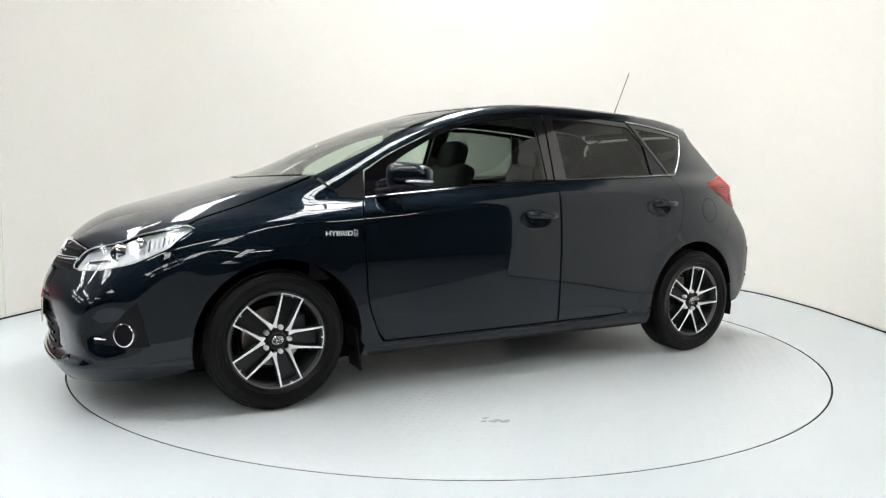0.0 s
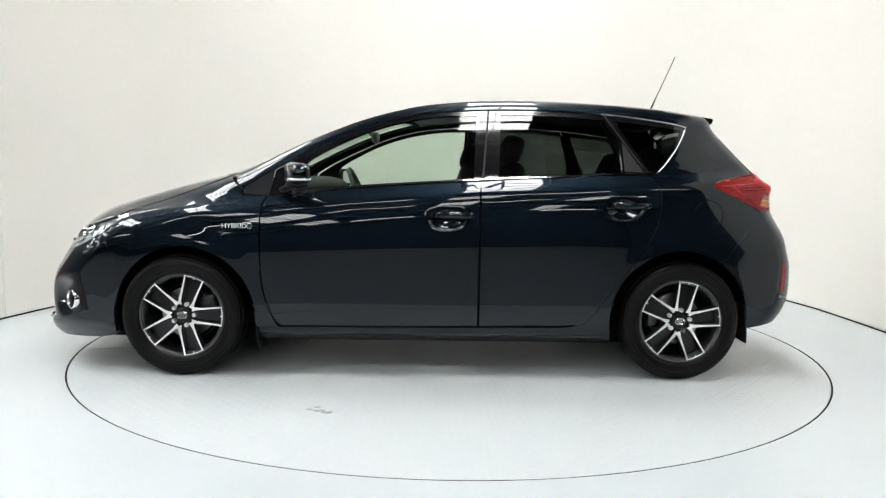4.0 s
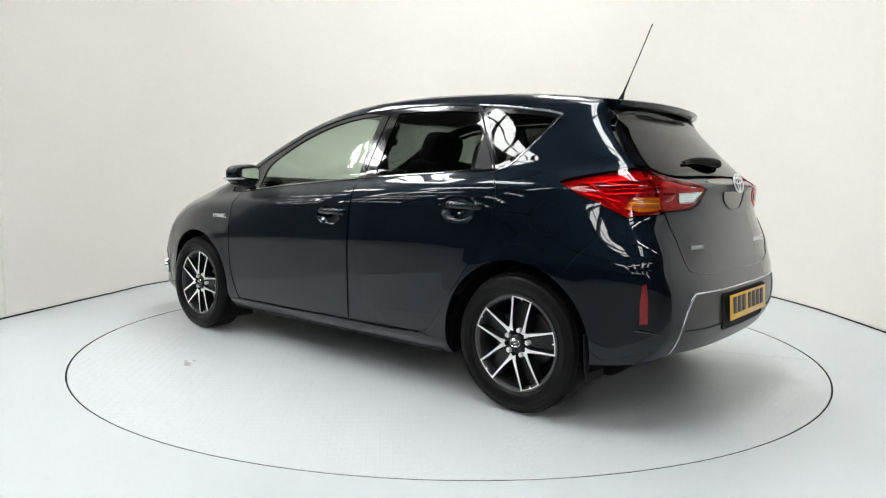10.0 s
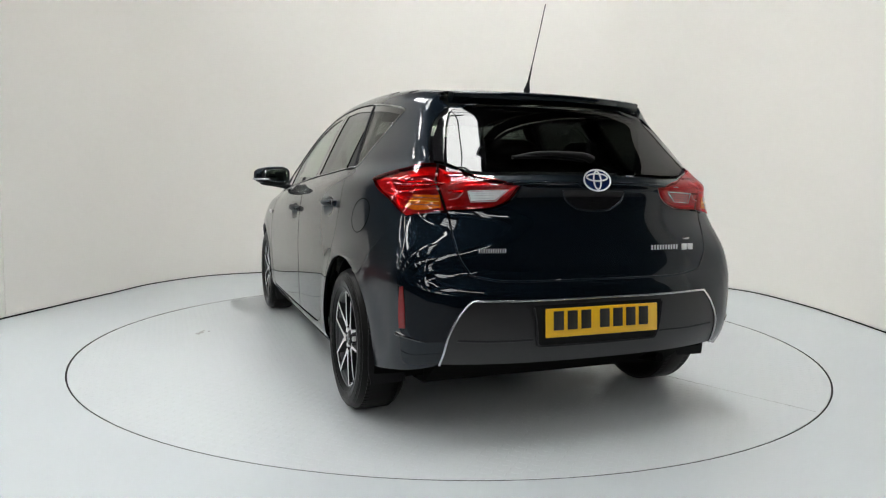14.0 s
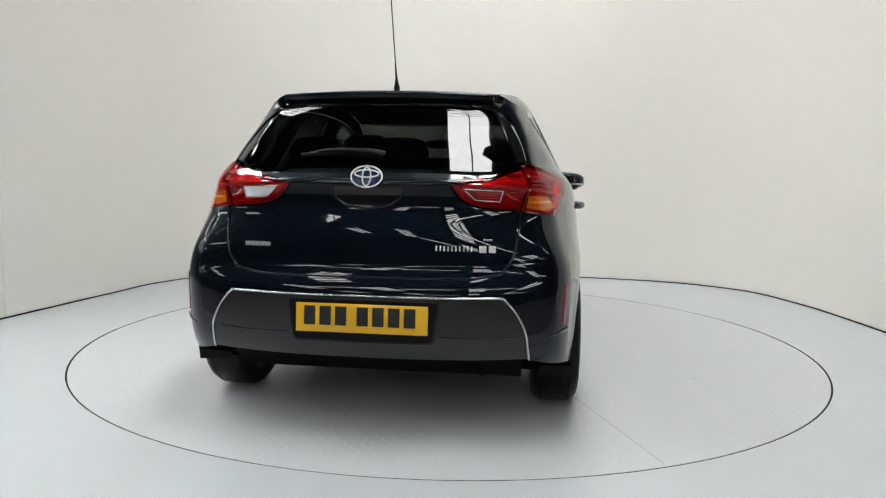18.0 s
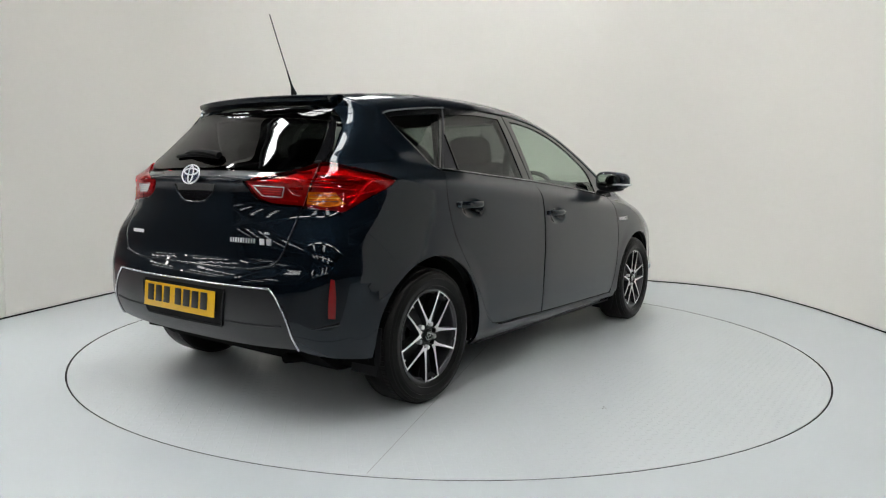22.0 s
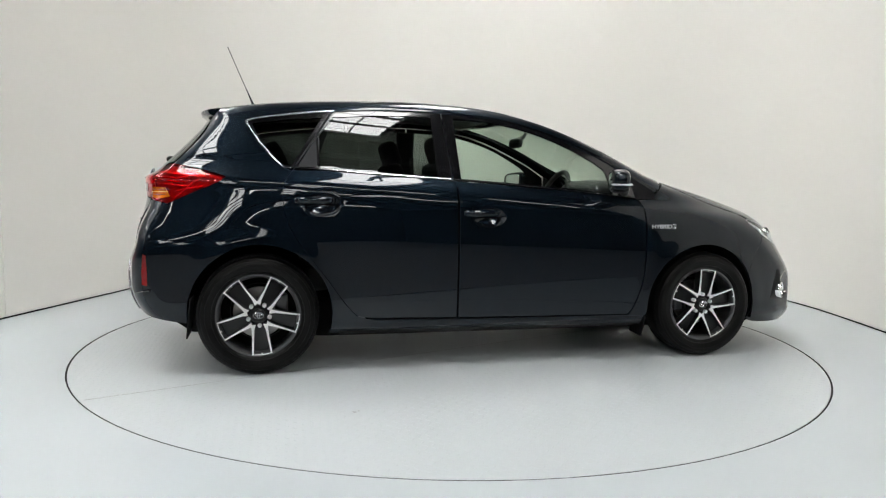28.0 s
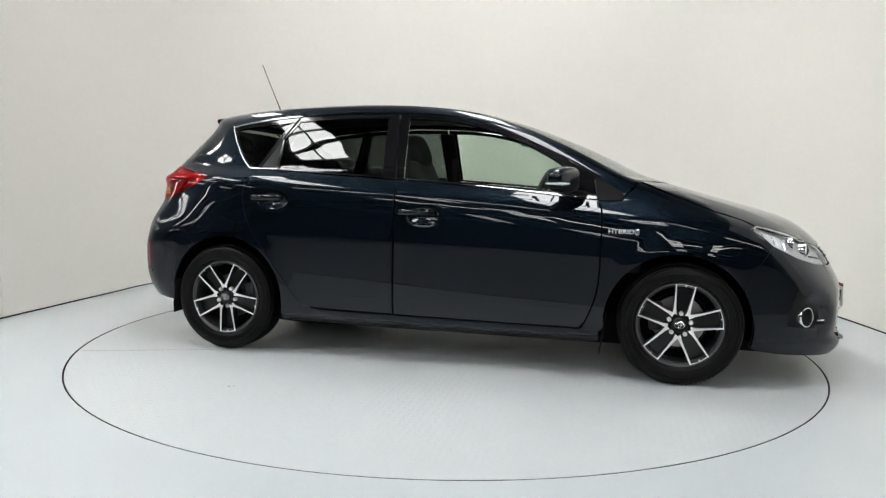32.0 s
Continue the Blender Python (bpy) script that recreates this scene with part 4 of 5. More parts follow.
# ---- wheels ----
def wheel(ax, s, phase):
    """A five-twin-spoke alloy wheel with its tyre; s is 1 on the car's left."""
    y0 = 0.872 * s
    c = (ax, 0, 0.316)
    bm = bmesh.new()
    lathe(bm, [(0.150, y0 - 0.150 * s), (0.205, y0 - 0.19 * s), (0.203, y0 - 0.10 * s), (0.196, y0 - 0.04 * s), (0.203, y0 - 0.026 * s), (0.215, y0 - 0.022 * s), (0.219, y0 - 0.018 * s), (0.2185, y0 - 0.014 * s), (0.209, y0 - 0.014 * s), (0.205, y0 - 0.020 * s)], 64, "y", c)
    bmesh.ops.recalc_face_normals(bm, faces=bm.faces)
    hub = smoothed(part("wheel", bm, RIMGREY, car, "five twin-spoke alloy wheel with dark grey insets"))
    bm = bmesh.new()
    prof = [(0.214, -0.185), (0.222, -0.200), (0.250, -0.212), (0.285, -0.205), (0.303, -0.190), (0.313, -0.165), (0.316, -0.13), (0.316, -0.08), (0.313, -0.04), (0.304, -0.016), (0.297, -0.008), (0.285, -0.001), (0.270, 0.003), (0.262, 0.0045), (0.258, 0.003), (0.240, 0.001), (0.226, -0.006), (0.217, -0.016), (0.212, -0.03)]
    lathe(bm, [(r, y0 + d * s) for r, d in prof], 72, "y", c)
    bmesh.ops.recalc_face_normals(bm, faces=bm.faces)
    smoothed(part("tyre", bm, RUBBER, hub, "black road tyre"), 1.0)
    # raised rings and worn rib on the side wall
    for r, d, w in ((0.236, 0.0008, 0.0016), (0.268, 0.0038, 0.0014), (0.288, -0.0018, 0.0022), (0.300, -0.0100, 0.0024)):
        bm = bmesh.new()
        lathe(bm, [(r - w, y0 + (d - 0.002) * s), (r - 0.5 * w, y0 + (d + 0.0012) * s), (r + 0.5 * w, y0 + (d + 0.0012) * s), (r + w, y0 + (d - 0.002) * s)], 72, "y", c)
        bmesh.ops.recalc_face_normals(bm, faces=bm.faces)
        smoothed(part("sidewall_ring", bm, RUBBER, hub), 1.0)
    # shoulder tread blocks
    bm = bmesh.new()
    for k in range(84):
        a = 2 * math.pi * k / 84
        for d in (-0.046, -0.158):
            m = Matrix.Translation((ax + 0.3110 * math.cos(a), y0 + d * s, 0.316 + 0.3110 * math.sin(a))) @ Matrix.Rotation(-a, 4, "Y")
            box(bm, (0.007, 0.026, 0.017), turn=m)
    tagged(part("tread", bm, RUBBER, hub), kind="stuff")
    # five arms, each a dark channel with two bright machined edges
    for k in range(5):
        a = phase + 2 * math.pi * k / 5
        rad, tan = Vector((math.cos(a), 0, math.sin(a))), Vector((-math.sin(a), 0, math.cos(a)))

        def put(r, w, d):
            return Vector((ax, y0 + d * s, 0.316)) + rad * r + tan * w

        bm = bmesh.new()
        ring = [(put(r, w, -0.046 - 0.012 * (r > 0.1)), put(r, w, -0.080)) for r, w in ((0.045, 0.030), (0.20, 0.050), (0.20, -0.050), (0.045, -0.030))]
        vs = [[bm.verts.new(p) for p in q] for q in ring]
        bm.faces.new([v[0] for v in vs])
        bm.faces.new([v[1] for v in vs][::-1])
        for i in range(4):
            j = (i + 1) % 4
            bm.faces.new((vs[i][0], vs[j][0], vs[j][1], vs[i][1]))
        bmesh.ops.recalc_face_normals(bm, faces=bm.faces)
        part("spoke_channel", bm, GUNMETAL, hub, "dark grey spoke channel")
        legs = ((0.050, 0.0195, 0.0362, -0.022), (0.060, 0.0225, 0.0434, -0.0195), (0.075, 0.0282, 0.0425, -0.018), (0.12, 0.0340, 0.0440, -0.015), (0.17, 0.0396, 0.0484, -0.013), (0.207, 0.0440, 0.0522, -0.0125))

        def leg(bm, e, top, low, flare):
            rows = []
            for r, w0, w1, d in legs:
                rows.append([bm.verts.new(put(r, e * w, d + dd)) for w, dd in ((w0, top), (w1, top), (w1 + flare, low), (w0 - flare, low))])
            for p, q in zip(rows, rows[1:]):
                for i in range(4):
                    bm.faces.new((p[i], p[(i + 1) % 4], q[(i + 1) % 4], q[i]))
            bm.faces.new(rows[0])
            bm.faces.new(rows[-1][::-1])

        def bridge(bm, top, low):
            rows = []
            for w in (-0.0525, -0.03, -0.0042, -0.0036, 0.0036, 0.0042, 0.03, 0.0525):
                rr = math.sqrt(max(0.0, 0.2115 ** 2 - w * w))
                rows.append([bm.verts.new(put(r, w, d)) for r, d in ((rr - 0.0040 - (0.009 if abs(w) < 0.004 else 0), top), (rr, top), (rr, low), (rr - 0.0045, low))])
            for p, q in zip(rows, rows[1:]):
                for i in range(4):
                    bm.faces.new((p[i], p[(i + 1) % 4], q[(i + 1) % 4], q[i]))

        bm = bmesh.new()
        for e in (1, -1):
            leg(bm, e, 0.0, -0.002, 0.0)
        bridge(bm, -0.0125, -0.0150)
        bmesh.ops.recalc_face_normals(bm, faces=bm.faces)
        part("spoke", bm, ALLOY, hub, "bright machined spoke pair")
        bm = bmesh.new()
        for e in (1, -1):
            leg(bm, e, -0.0022, -0.034, 0.002)
        bridge(bm, -0.0152, -0.045)
        bmesh.ops.recalc_face_normals(bm, faces=bm.faces)
        part("spoke_side", bm, GUNMETAL, hub, "dark grey painted spoke sides")
        # wheel nut at the root of the arm
        b = a
        bm = bmesh.new()
        lathe(bm, [(0.0, y0 - 0.025 * s), (0.009, y0 - 0.0255 * s), (0.0115, y0 - 0.030 * s), (0.0115, y0 - 0.055 * s)], 12, "y", (ax + 0.057 * math.cos(b), 0, 0.316 + 0.057 * math.sin(b)))
        bmesh.ops.recalc_face_normals(bm, faces=bm.faces)
        part("wheel_nut", bm, BADGE, hub)
    bm = bmesh.new()
    lathe(bm, [(0.0, y0 - 0.030 * s), (0.040, y0 - 0.032 * s), (0.046, y0 - 0.042 * s), (0.070, y0 - 0.050 * s), (0.074, y0 - 0.08 * s)], 40, "y", c)
    bmesh.ops.recalc_face_normals(bm, faces=bm.faces)
    smoothed(part("hub", bm, GUNMETAL, hub, "dark grey hub"))
    bm = bmesh.new()
    lathe(bm, [(0.0, y0 - 0.020 * s), (0.027, y0 - 0.021 * s), (0.033, y0 - 0.026 * s), (0.035, y0 - 0.04 * s)], 32, "y", c)
    bmesh.ops.recalc_face_normals(bm, faces=bm.faces)
    cap = smoothed(part("centre_cap", bm, GUNMETAL, hub, "dark centre cap with a small chrome badge"))
    bm = bmesh.new()
    badge_rings(bm, lambda a, b, d: Vector((ax, y0 - 0.0205 * s + d * s, 0.316)) + Vector((a * s * -1, 0, b)), 0.025, 0.018, 0.0019)
    part("cap_badge", bm, CHROME, cap, "chrome oval badge")
    bm = bmesh.new()
    lathe(bm, [(0.06, y0 - 0.115 * s), (0.135, y0 - 0.115 * s), (0.135, y0 - 0.135 * s), (0.06, y0 - 0.135 * s)], 48, "y", c)
    bmesh.ops.recalc_face_normals(bm, faces=bm.faces)
    part("brake_disc", bm, DISCMETAL, hub, "worn steel brake disc")
    bm = bmesh.new()
    box(bm, (0.07, 0.06, 0.15), (ax + (-0.115 if ax > 0 else 0.115), y0 - 0.12 * s, 0.34), 0.015)
    part("brake_caliper", bm, RIMGREY, hub, "grey cast brake caliper")
    # Black disc added behind the brake as the shade within the wheel.
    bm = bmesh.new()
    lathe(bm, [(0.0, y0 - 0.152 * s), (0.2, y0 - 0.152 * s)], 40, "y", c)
    part("wheel_shade", bm, SHADOWY, hub, "black disc for the shade inside the wheel")
    return hub


def badge_rings(bm, put, a, b, thick):
    """A plain oval badge: an outer ring and two ovals crossed inside it."""
    for cx, cy, ra, rb in ((0, 0, a, b), (0, b * 0.28, a * 0.78, b * 0.34), (0, 0, a * 0.27, b * 0.86)):
        pts = [put(cx + ra * math.cos(2 * math.pi * k / 28), cy + rb * math.sin(2 * math.pi * k / 28), 0) for k in range(29)]
        tube(bm, pts, thick, 6)


for ax, s, ph in ((1.3, 1, radians(109)), (-1.3, 1, radians(100)), (1.3, -1, radians(84)), (-1.3, -1, radians(131))):
    wheel(ax, s, ph)

CAR_AT = (0.1092, 0.1230)
ANGLES = [209.26, 202.26, 195.35, 188.5, 181.68, 174.87, 168.05, 161.22, 154.35, 147.44, 140.49, 133.49, 126.45, 119.37, 112.25, 105.1, 97.94, 90.76, 83.57, 76.39, 69.23, 62.09, 54.98, 47.91, 40.88, 33.91, 26.99, 20.12, 13.3, 6.53, -0.2, -6.91, -13.6]


# ---- the car's fittings ----
def solid(name, build, mat, parent, label="", angle=0.7, **how):
    bm = bmesh.new()
    build(bm, **how)
    bmesh.ops.recalc_face_normals(bm, faces=bm.faces)
    return smoothed(part(name, bm, mat, parent, label), angle)


def egg(bm, at, size, turn=None, square=2.0, rings=18, steps=28, flat_x=None, thin=0.0):
    """A rounded lump, squarer with a higher power; flat_x cuts its rear face flat."""
    rows = []
    for i in range(rings + 1):
        u = math.pi * (i / rings - 0.5)
        row = []
        for j in range(steps):
            v = 2 * math.pi * j / steps
            e = 2 / square
            sg = lambda t: math.copysign(abs(t) ** e, t)
            p = Vector((sg(math.cos(u)) * sg(math.cos(v)), sg(math.cos(u)) * sg(math.sin(v)), sg(math.sin(u))))
            if flat_x is not None:
                p.x = max(p.x, flat_x)
            p = Vector((p.x * size[0] * (1 - abs(thin) * 0.5 * (1 + math.copysign(1, thin) * p.y)), p.y * size[1], p.z * size[2] * (1 - abs(thin) * (0.3 + math.copysign(1, thin) * p.y))))
            row.append(bm.verts.new(Vector(at) + ((turn @ p) if turn else p)))
        rows.append(row)
    for a, b in zip(rows, rows[1:]):
        for j in range(steps):
            bm.faces.new((a[j], a[(j + 1) % steps], b[(j + 1) % steps], b[j]))
    bmesh.ops.remove_doubles(bm, verts=bm.verts, dist=1e-6)
    return bm


# door handles
for m in (1, -1):
    for hx, hz in HANDLES:
        y = float(side_y(np.array(hx + 0.125), np.array(hz + 0.012)))
        yb = float(side_y(np.array(hx - 0.104), np.array(hz + 0.012)))
        bar = [(hx - 0.108, (yb + 0.004) * m, hz + 0.010), (hx - 0.098, (yb + 0.018) * m, hz + 0.010), (hx - 0.055, (y + 0.032) * m, hz + 0.011), (hx + 0.012, (y + 0.034) * m, hz + 0.012), (hx + 0.052, (y + 0.022) * m, hz + 0.012), (hx + 0.066, (y - 0.006) * m, hz + 0.011)]
        h = solid("door_handle", lambda bm: tube(bm, [tuple(p) for p in spline(bar, 6)], 0.0125, 10, 1.3), PAINT, car, "body-coloured pull handle")
        solid("handle_end", lambda bm: egg(bm, (hx - 0.112, (yb + 0.004) * m, hz + 0.010), (0.018, 0.016, 0.0155), square=3), PAINT, h)
        if hx > -0.5:
            solid("lock_cover", lambda bm: lathe(bm, [(0.0, 0.019), (0.006, 0.0185), (0.0075, 0.016)] if m > 0 else [(0.0, -0.019), (0.006, -0.0185), (0.0075, -0.016)], 18, "y", (hx - 0.114, yb * m, hz + 0.010)), CHROME, h, "small chrome lock button")

# filler flap outline on the left rear wing
ring = S(*[(-1.432 + 0.078 * math.cos(2 * math.pi * k / 32), 0.878 + 0.072 * math.sin(2 * math.pi * k / 32)) for k in range(33)])
strip("filler_flap_joint", ring, 0.0022, SHADOWY, car, "round shut line of the fuel filler flap", off=-0.001)

# wing mirrors, swept back to their tips
for m in (1, -1):
    turn = Matrix.Rotation(radians(20 * m), 3, "Z")
    at = lambda dx, dy, dz: Vector((0.690, 0.910 * m, 1.050)) + turn @ Vector((dx, dy * m, dz))
    mir = solid("wing_mirror", lambda bm: egg(bm, at(0, 0, 0), (0.062, 0.130, 0.066), turn, 3.2, flat_x=-0.72, thin=0.15 * m), PAINT, car, "body-coloured door mirror on a black foot")
    solid("mirror_foot", lambda bm: tube(bm, [tuple(p) for p in spline([(0.790, 0.765 * m, 0.972), (0.770, 0.82 * m, 0.978), (0.730, 0.870 * m, 0.988), (0.700, 0.92 * m, 0.994)], 5)], 0.023, 12, 0.75), BLACK, mir, "black mirror foot")
    solid("mirror_shell_base", lambda bm: egg(bm, at(0, -0.012, -0.050), (0.056, 0.098, 0.022), turn, 2.4, flat_x=-0.72), BLACK, mir, "black lower shell")
    solid("mirror_bezel", lambda bm: egg(bm, at(-0.045, -0.004, 0.0), (0.005, 0.106, 0.056), turn, 3.0, thin=0.2 * m), BLACK, mir, "black rim round the mirror glass")
    solid("mirror_glass", lambda bm: egg(bm, at(-0.049, -0.008, 0.001), (0.003, 0.088, 0.046), turn, 4.0, thin=0.12 * m), MIRROR, mir, "mirror glass")
    solid("mirror_indicator", lambda bm: egg(bm, at(0.004, 0.070, -0.024), (0.062, 0.064, 0.014), turn, 2.6), LENS, mir, "clear side indicator")
    solid("indicator_reflector", lambda bm: egg(bm, at(0.004, 0.070, -0.024), (0.059, 0.061, 0.010), turn, 2.6), REFLECTOR, mir)

# aerial
solid("aerial", lambda bm: tube(bm, [(-1.345, 0, 1.448), (-1.345, 0, 1.462), (-1.352, 0, 1.480), (-1.362, 0, 1.505)], 0.022, 14, 1.0, 0.22), BLACK, car, "black roof aerial with a long thin mast")
solid("mast", lambda bm: tube(bm, [(-1.360, 0, 1.50), (-1.375, 0, 1.535), (-1.392, 0, 1.575)], 0.0055, 8, 1.0, 0.6), BLACK, car)
solid("mast_whip", lambda bm: tube(bm, [(-1.392, 0, 1.575), (-1.45, 0, 1.708), (-1.501, 0, 1.828)], 0.0026, 6), BLACK, car)


# roof spoiler
def spoiler(bm):
    rows = []
    for i in range(37):
        y = -0.468 + 0.936 * i / 36
        f = (y / 0.468) ** 2
        tip = -1.650 + 0.040 * f + 0.036 * f * f
        drop = lift("t", [(-1.50, y)])[0][2] - float(TOP(-1.50)) - 0.075 * (0.36 - y * y)
        zt = lambda x: float(TOP(x)) + 0.075 * (0.36 - y * y) + drop
        row = [(x, y, zt(x) + 0.0008) for x in (-1.508, -1.53, -1.55)]
        row += [((-1.55 + tip) / 2, y, zt((-1.55 + tip) / 2) + 0.002), (tip + 0.012, y, zt(tip) + 0.004), (tip + 0.002, y, zt(tip) - 0.001), (tip, y, zt(tip) - 0.010), (tip + 0.006, y, zt(tip) - 0.024), (tip + 0.03, y, zt(tip) - 0.036), (-1.555, y, zt(tip) - 0.044), (-1.508, y, zt(-1.508) - 0.05)]
        rows.append([bm.verts.new(p) for p in row])
    n = len(rows[0])
    for a, b in zip(rows, rows[1:]):
        for k in range(n):
            bm.faces.new((a[k], a[(k + 1) % n], b[(k + 1) % n], b[k]))
    bm.faces.new(rows[0])
    bm.faces.new(rows[-1][::-1])


solid("roof_spoiler", spoiler, PAINT, car, "body-coloured lip spoiler over the rear window", 0.7)

# rear wiper
wip = solid("rear_wiper", lambda bm: tube(bm, [tuple(p) for p in spline([(-1.838, -0.045, 1.128), (-1.850, 0.0, 1.140), (-1.845, 0.08, 1.146), (-1.830, 0.16, 1.148), (-1.812, 0.235, 1.142), (-1.795, 0.305, 1.128)], 5)], 0.022, 10, 0.8, 0.28), BLACK, car, "black rear wiper arm and blade")
solid("wiper_blade", lambda bm: tube(bm, [tuple(p) for p in (line_on(B((-0.01, 1.117), (0.1, 1.126), (0.2, 1.128), (0.31, 1.122)), 0.008))], 0.008, 8), BLACK, wip)

# front wipers and scuttle
panel("scuttle", "t", T((1.302, 0.0), (1.275, 0.25), (1.195, 0.47), (1.09, 0.652), (1.045, 0.652), (1.155, 0.45), (1.235, 0.25), (1.265, 0.0), (1.235, -0.25), (1.155, -0.45), (1.045, -0.652), (1.09, -0.652), (1.195, -0.47), (1.275, -0.25)), BLACK, car, "black plastic scuttle below the windscreen", off=-0.012, gap=0, step=0.03)
for pts in (((1.275, 0.40), (1.272, 0.15), (1.262, -0.15), (1.215, -0.40)), ((1.262, -0.12), (1.225, 0.22), (1.15, 0.46), (1.09, 0.58))):
    w = solid("front_wiper", lambda bm: tube(bm, [tuple(p) for p in line_on(T(*pts), -0.013)], 0.0055, 8, 1.0, 0.6), BLACK, car, "black wiper at the foot of the windscreen")
    solid("wiper_pivot", lambda bm: egg(bm, lift("t", [pts[0]])[0] + (0, 0, -0.014), (0.020, 0.018, 0.010)), BLACK, w)


# badges; maker's and model names stand as plain bars
def bars(name, y0, y1, z0, z1, count, x_off, mat, parent, label, fill=0.76, kind="b"):
    root = None
    for k in range(count):
        a0, a1 = y0 + (y1 - y0) * (k + 0.5 - fill / 2) / count, y0 + (y1 - y0) * (k + 0.5 + fill / 2) / count
        c = lift(kind, [((a0 + a1) / 2, (z0 + z1) / 2)])[0]
        ob = solid(name, lambda bm: box(bm, (0.004, abs(a1 - a0), abs(z1 - z0)), (c[0] - x_off, (a0 + a1) / 2, (z0 + z1) / 2), 0.0012), mat, parent if root is None else root, label if root is None else "")
        root = root or ob
    return root


bars("maker_badge", 0.507, 0.394, 0.758, 0.775, 12, 0.002, BADGE, car, "row of small chrome bars on the tailgate", 0.42)
bars("model_badge", -0.273, -0.425, 0.757, 0.777, 10, 0.002, BADGE, car, "row of small chrome bars on the tailgate", 0.45)
bars("variant_badge", -0.443, -0.515, 0.753, 0.779, 2, 0.002, BADGE, car, "small silver plaque on the tailgate")
bars("dealer_sticker", -0.452, -0.502, 0.797, 0.806, 1, 0.001, SATIN, car, "small pale sticker on the tailgate")


def wing_badge(m):
    cu = bpy.data.curves.new("wing_badge", "FONT")
    cu.body, cu.size, cu.extrude, cu.bevel_depth = "HYBRID", 0.040, 0.0012, 0.0004
    tmp = bpy.data.objects.new("wing_badge", cu)
    scene.collection.objects.link(tmp)
    bpy.context.view_layer.update()
    me = bpy.data.meshes.new_from_object(tmp.evaluated_get(bpy.context.evaluated_depsgraph_get()))
    bpy.data.objects.remove(tmp)
    xs = [v.co.x for v in me.vertices]
    wide = max(xs) - min(xs)
    y = float(side_y(np.array(1.0), np.array(0.788)))
    for v in me.vertices:
        a = (v.co.x - min(xs)) / wide * 0.128
        x = 1.084 - a if m > 0 else 0.928 + a
        v.co = (x, (float(side_y(np.array(x), np.array(0.788))) + 0.0025 + v.co.z) * m, 0.775 + v.co.y * 0.80)
    me.materials.append(BADGE)
    ob = new("wing_badge", me)
    ob.parent = car
    tagged(ob, "chrome HYBRID lettering on the front wing")
    x = 0.942 if m > 0 else 1.070
    solid("badge_emblem", lambda bm: tube(bm, [(x + 0.010 * math.cos(a), (float(side_y(np.array(x), np.array(0.79))) + 0.004) * m, 0.787 + 0.015 * math.sin(a)) for a in [2 * math.pi * k / 20 for k in range(21)]], 0.0022, 6), CHROME, ob)
    solid("badge_emblem", lambda bm: box(bm, (0.004, 0.004, 0.020), (x, (float(side_y(np.array(x), np.array(0.79))) + 0.004) * m, 0.787), 0.001), CHROME, ob)


wing_badge(1)
wing_badge(-1)


def emblem(x_sign, centre, a, b, parent, back):
    lean = Matrix.Rotation(radians(back), 3, "Y")
    put = lambda p, q, d: Vector(centre) + lean @ Vector((x_sign * d, -p * x_sign, q))
    root = solid("emblem", lambda bm: prism(bm, [(a * 0.97 * math.cos(2 * math.pi * k / 36), b * 0.97 * math.sin(2 * math.pi * k / 36)) for k in range(36)], 0.006, put), BLUE, parent, "oval chrome ring emblem on blue")
    solid("emblem_ring", lambda bm: badge_rings(bm, lambda p, q, d: put(p, q, 0.007), a, b, 0.0034), BADGE, root, "chrome ovals")


emblem(-1, (-1.951, 0, 1.040), 0.062, 0.043, car, 14)
emblem(1, tuple(lift("f", [(0.0, 0.678)])[0] + (-0.012, 0, 0)), 0.060, 0.040, car, -26)

# grip below the tailgate emblem: its recess's shade is a flat black panel
grip = B((0.0, 1.002), (0.10, 1.002), (0.146, 1.000), (0.132, 0.962), (0.113, 0.946), (0.074, 0.925), (0.0, 0.918))
panel("grip_shade", "b", grip + [(k, -a, b) for k, a, b in grip[1:-1]][::-1], PIANO, car, "flat gloss black panel for the shaded grip below the emblem", off=0.0015, gap=0, edge=0.002, step=0.02)
strip("grip_lip", B((0.146, 1.0), (0.132, 0.962), (0.113, 0.946), (0.074, 0.925), (0.0, 0.918)), 0.004, PAINT, car, mirror=True)
strip("tailgate_ledge", B((0.0, 1.030), (0.2, 1.030), (0.36, 1.022)), 0.006, PAINT, car, mirror=True, off=0.0)

strip("tailgate_edge", B((0.600, 0.86), (0.593, 0.80), (0.577, 0.731), (0.540, 0.674), (0.43, 0.653), (0.2, 0.648), (0.0, 0.648)), 0.0045, PAINT, car, "rounded lower edge of the tailgate", mirror=True, kind="R", off=-0.001)

# number plates: characters stand as plain bars
plate = solid("number_plate", lambda bm: box(bm, (0.004, 0.522, 0.112), (-2.034, 0, 0.4915), 0.0012, Matrix.Rotation(radians(4), 4, "Y")), YELLOW, car, "yellow rear number plate with dark bars")
for k in range(7):
    y = 0.205 - k * 0.062 - (0.024 if k > 2 else 0)
    solid("plate_bar", lambda bm: box(bm, (0.003, 0.045, 0.074), (-2.0375, y, 0.500), 0.0008, Matrix.Rotation(radians(4), 4, "Y")), INK, plate)
solid("plate_strip", lambda bm: box(bm, (0.003, 0.375, 0.010), (-2.0335, 0, 0.4435), 0.0008, Matrix.Rotation(radians(4), 4, "Y")), INK, plate)
# The plate's recess is not sunk; a flat black panel gives its shade.
well = B((0.0, 0.560), (0.297, 0.558), (0.300, 0.545), (0.278, 0.405), (0.268, 0.395), (0.0, 0.393))
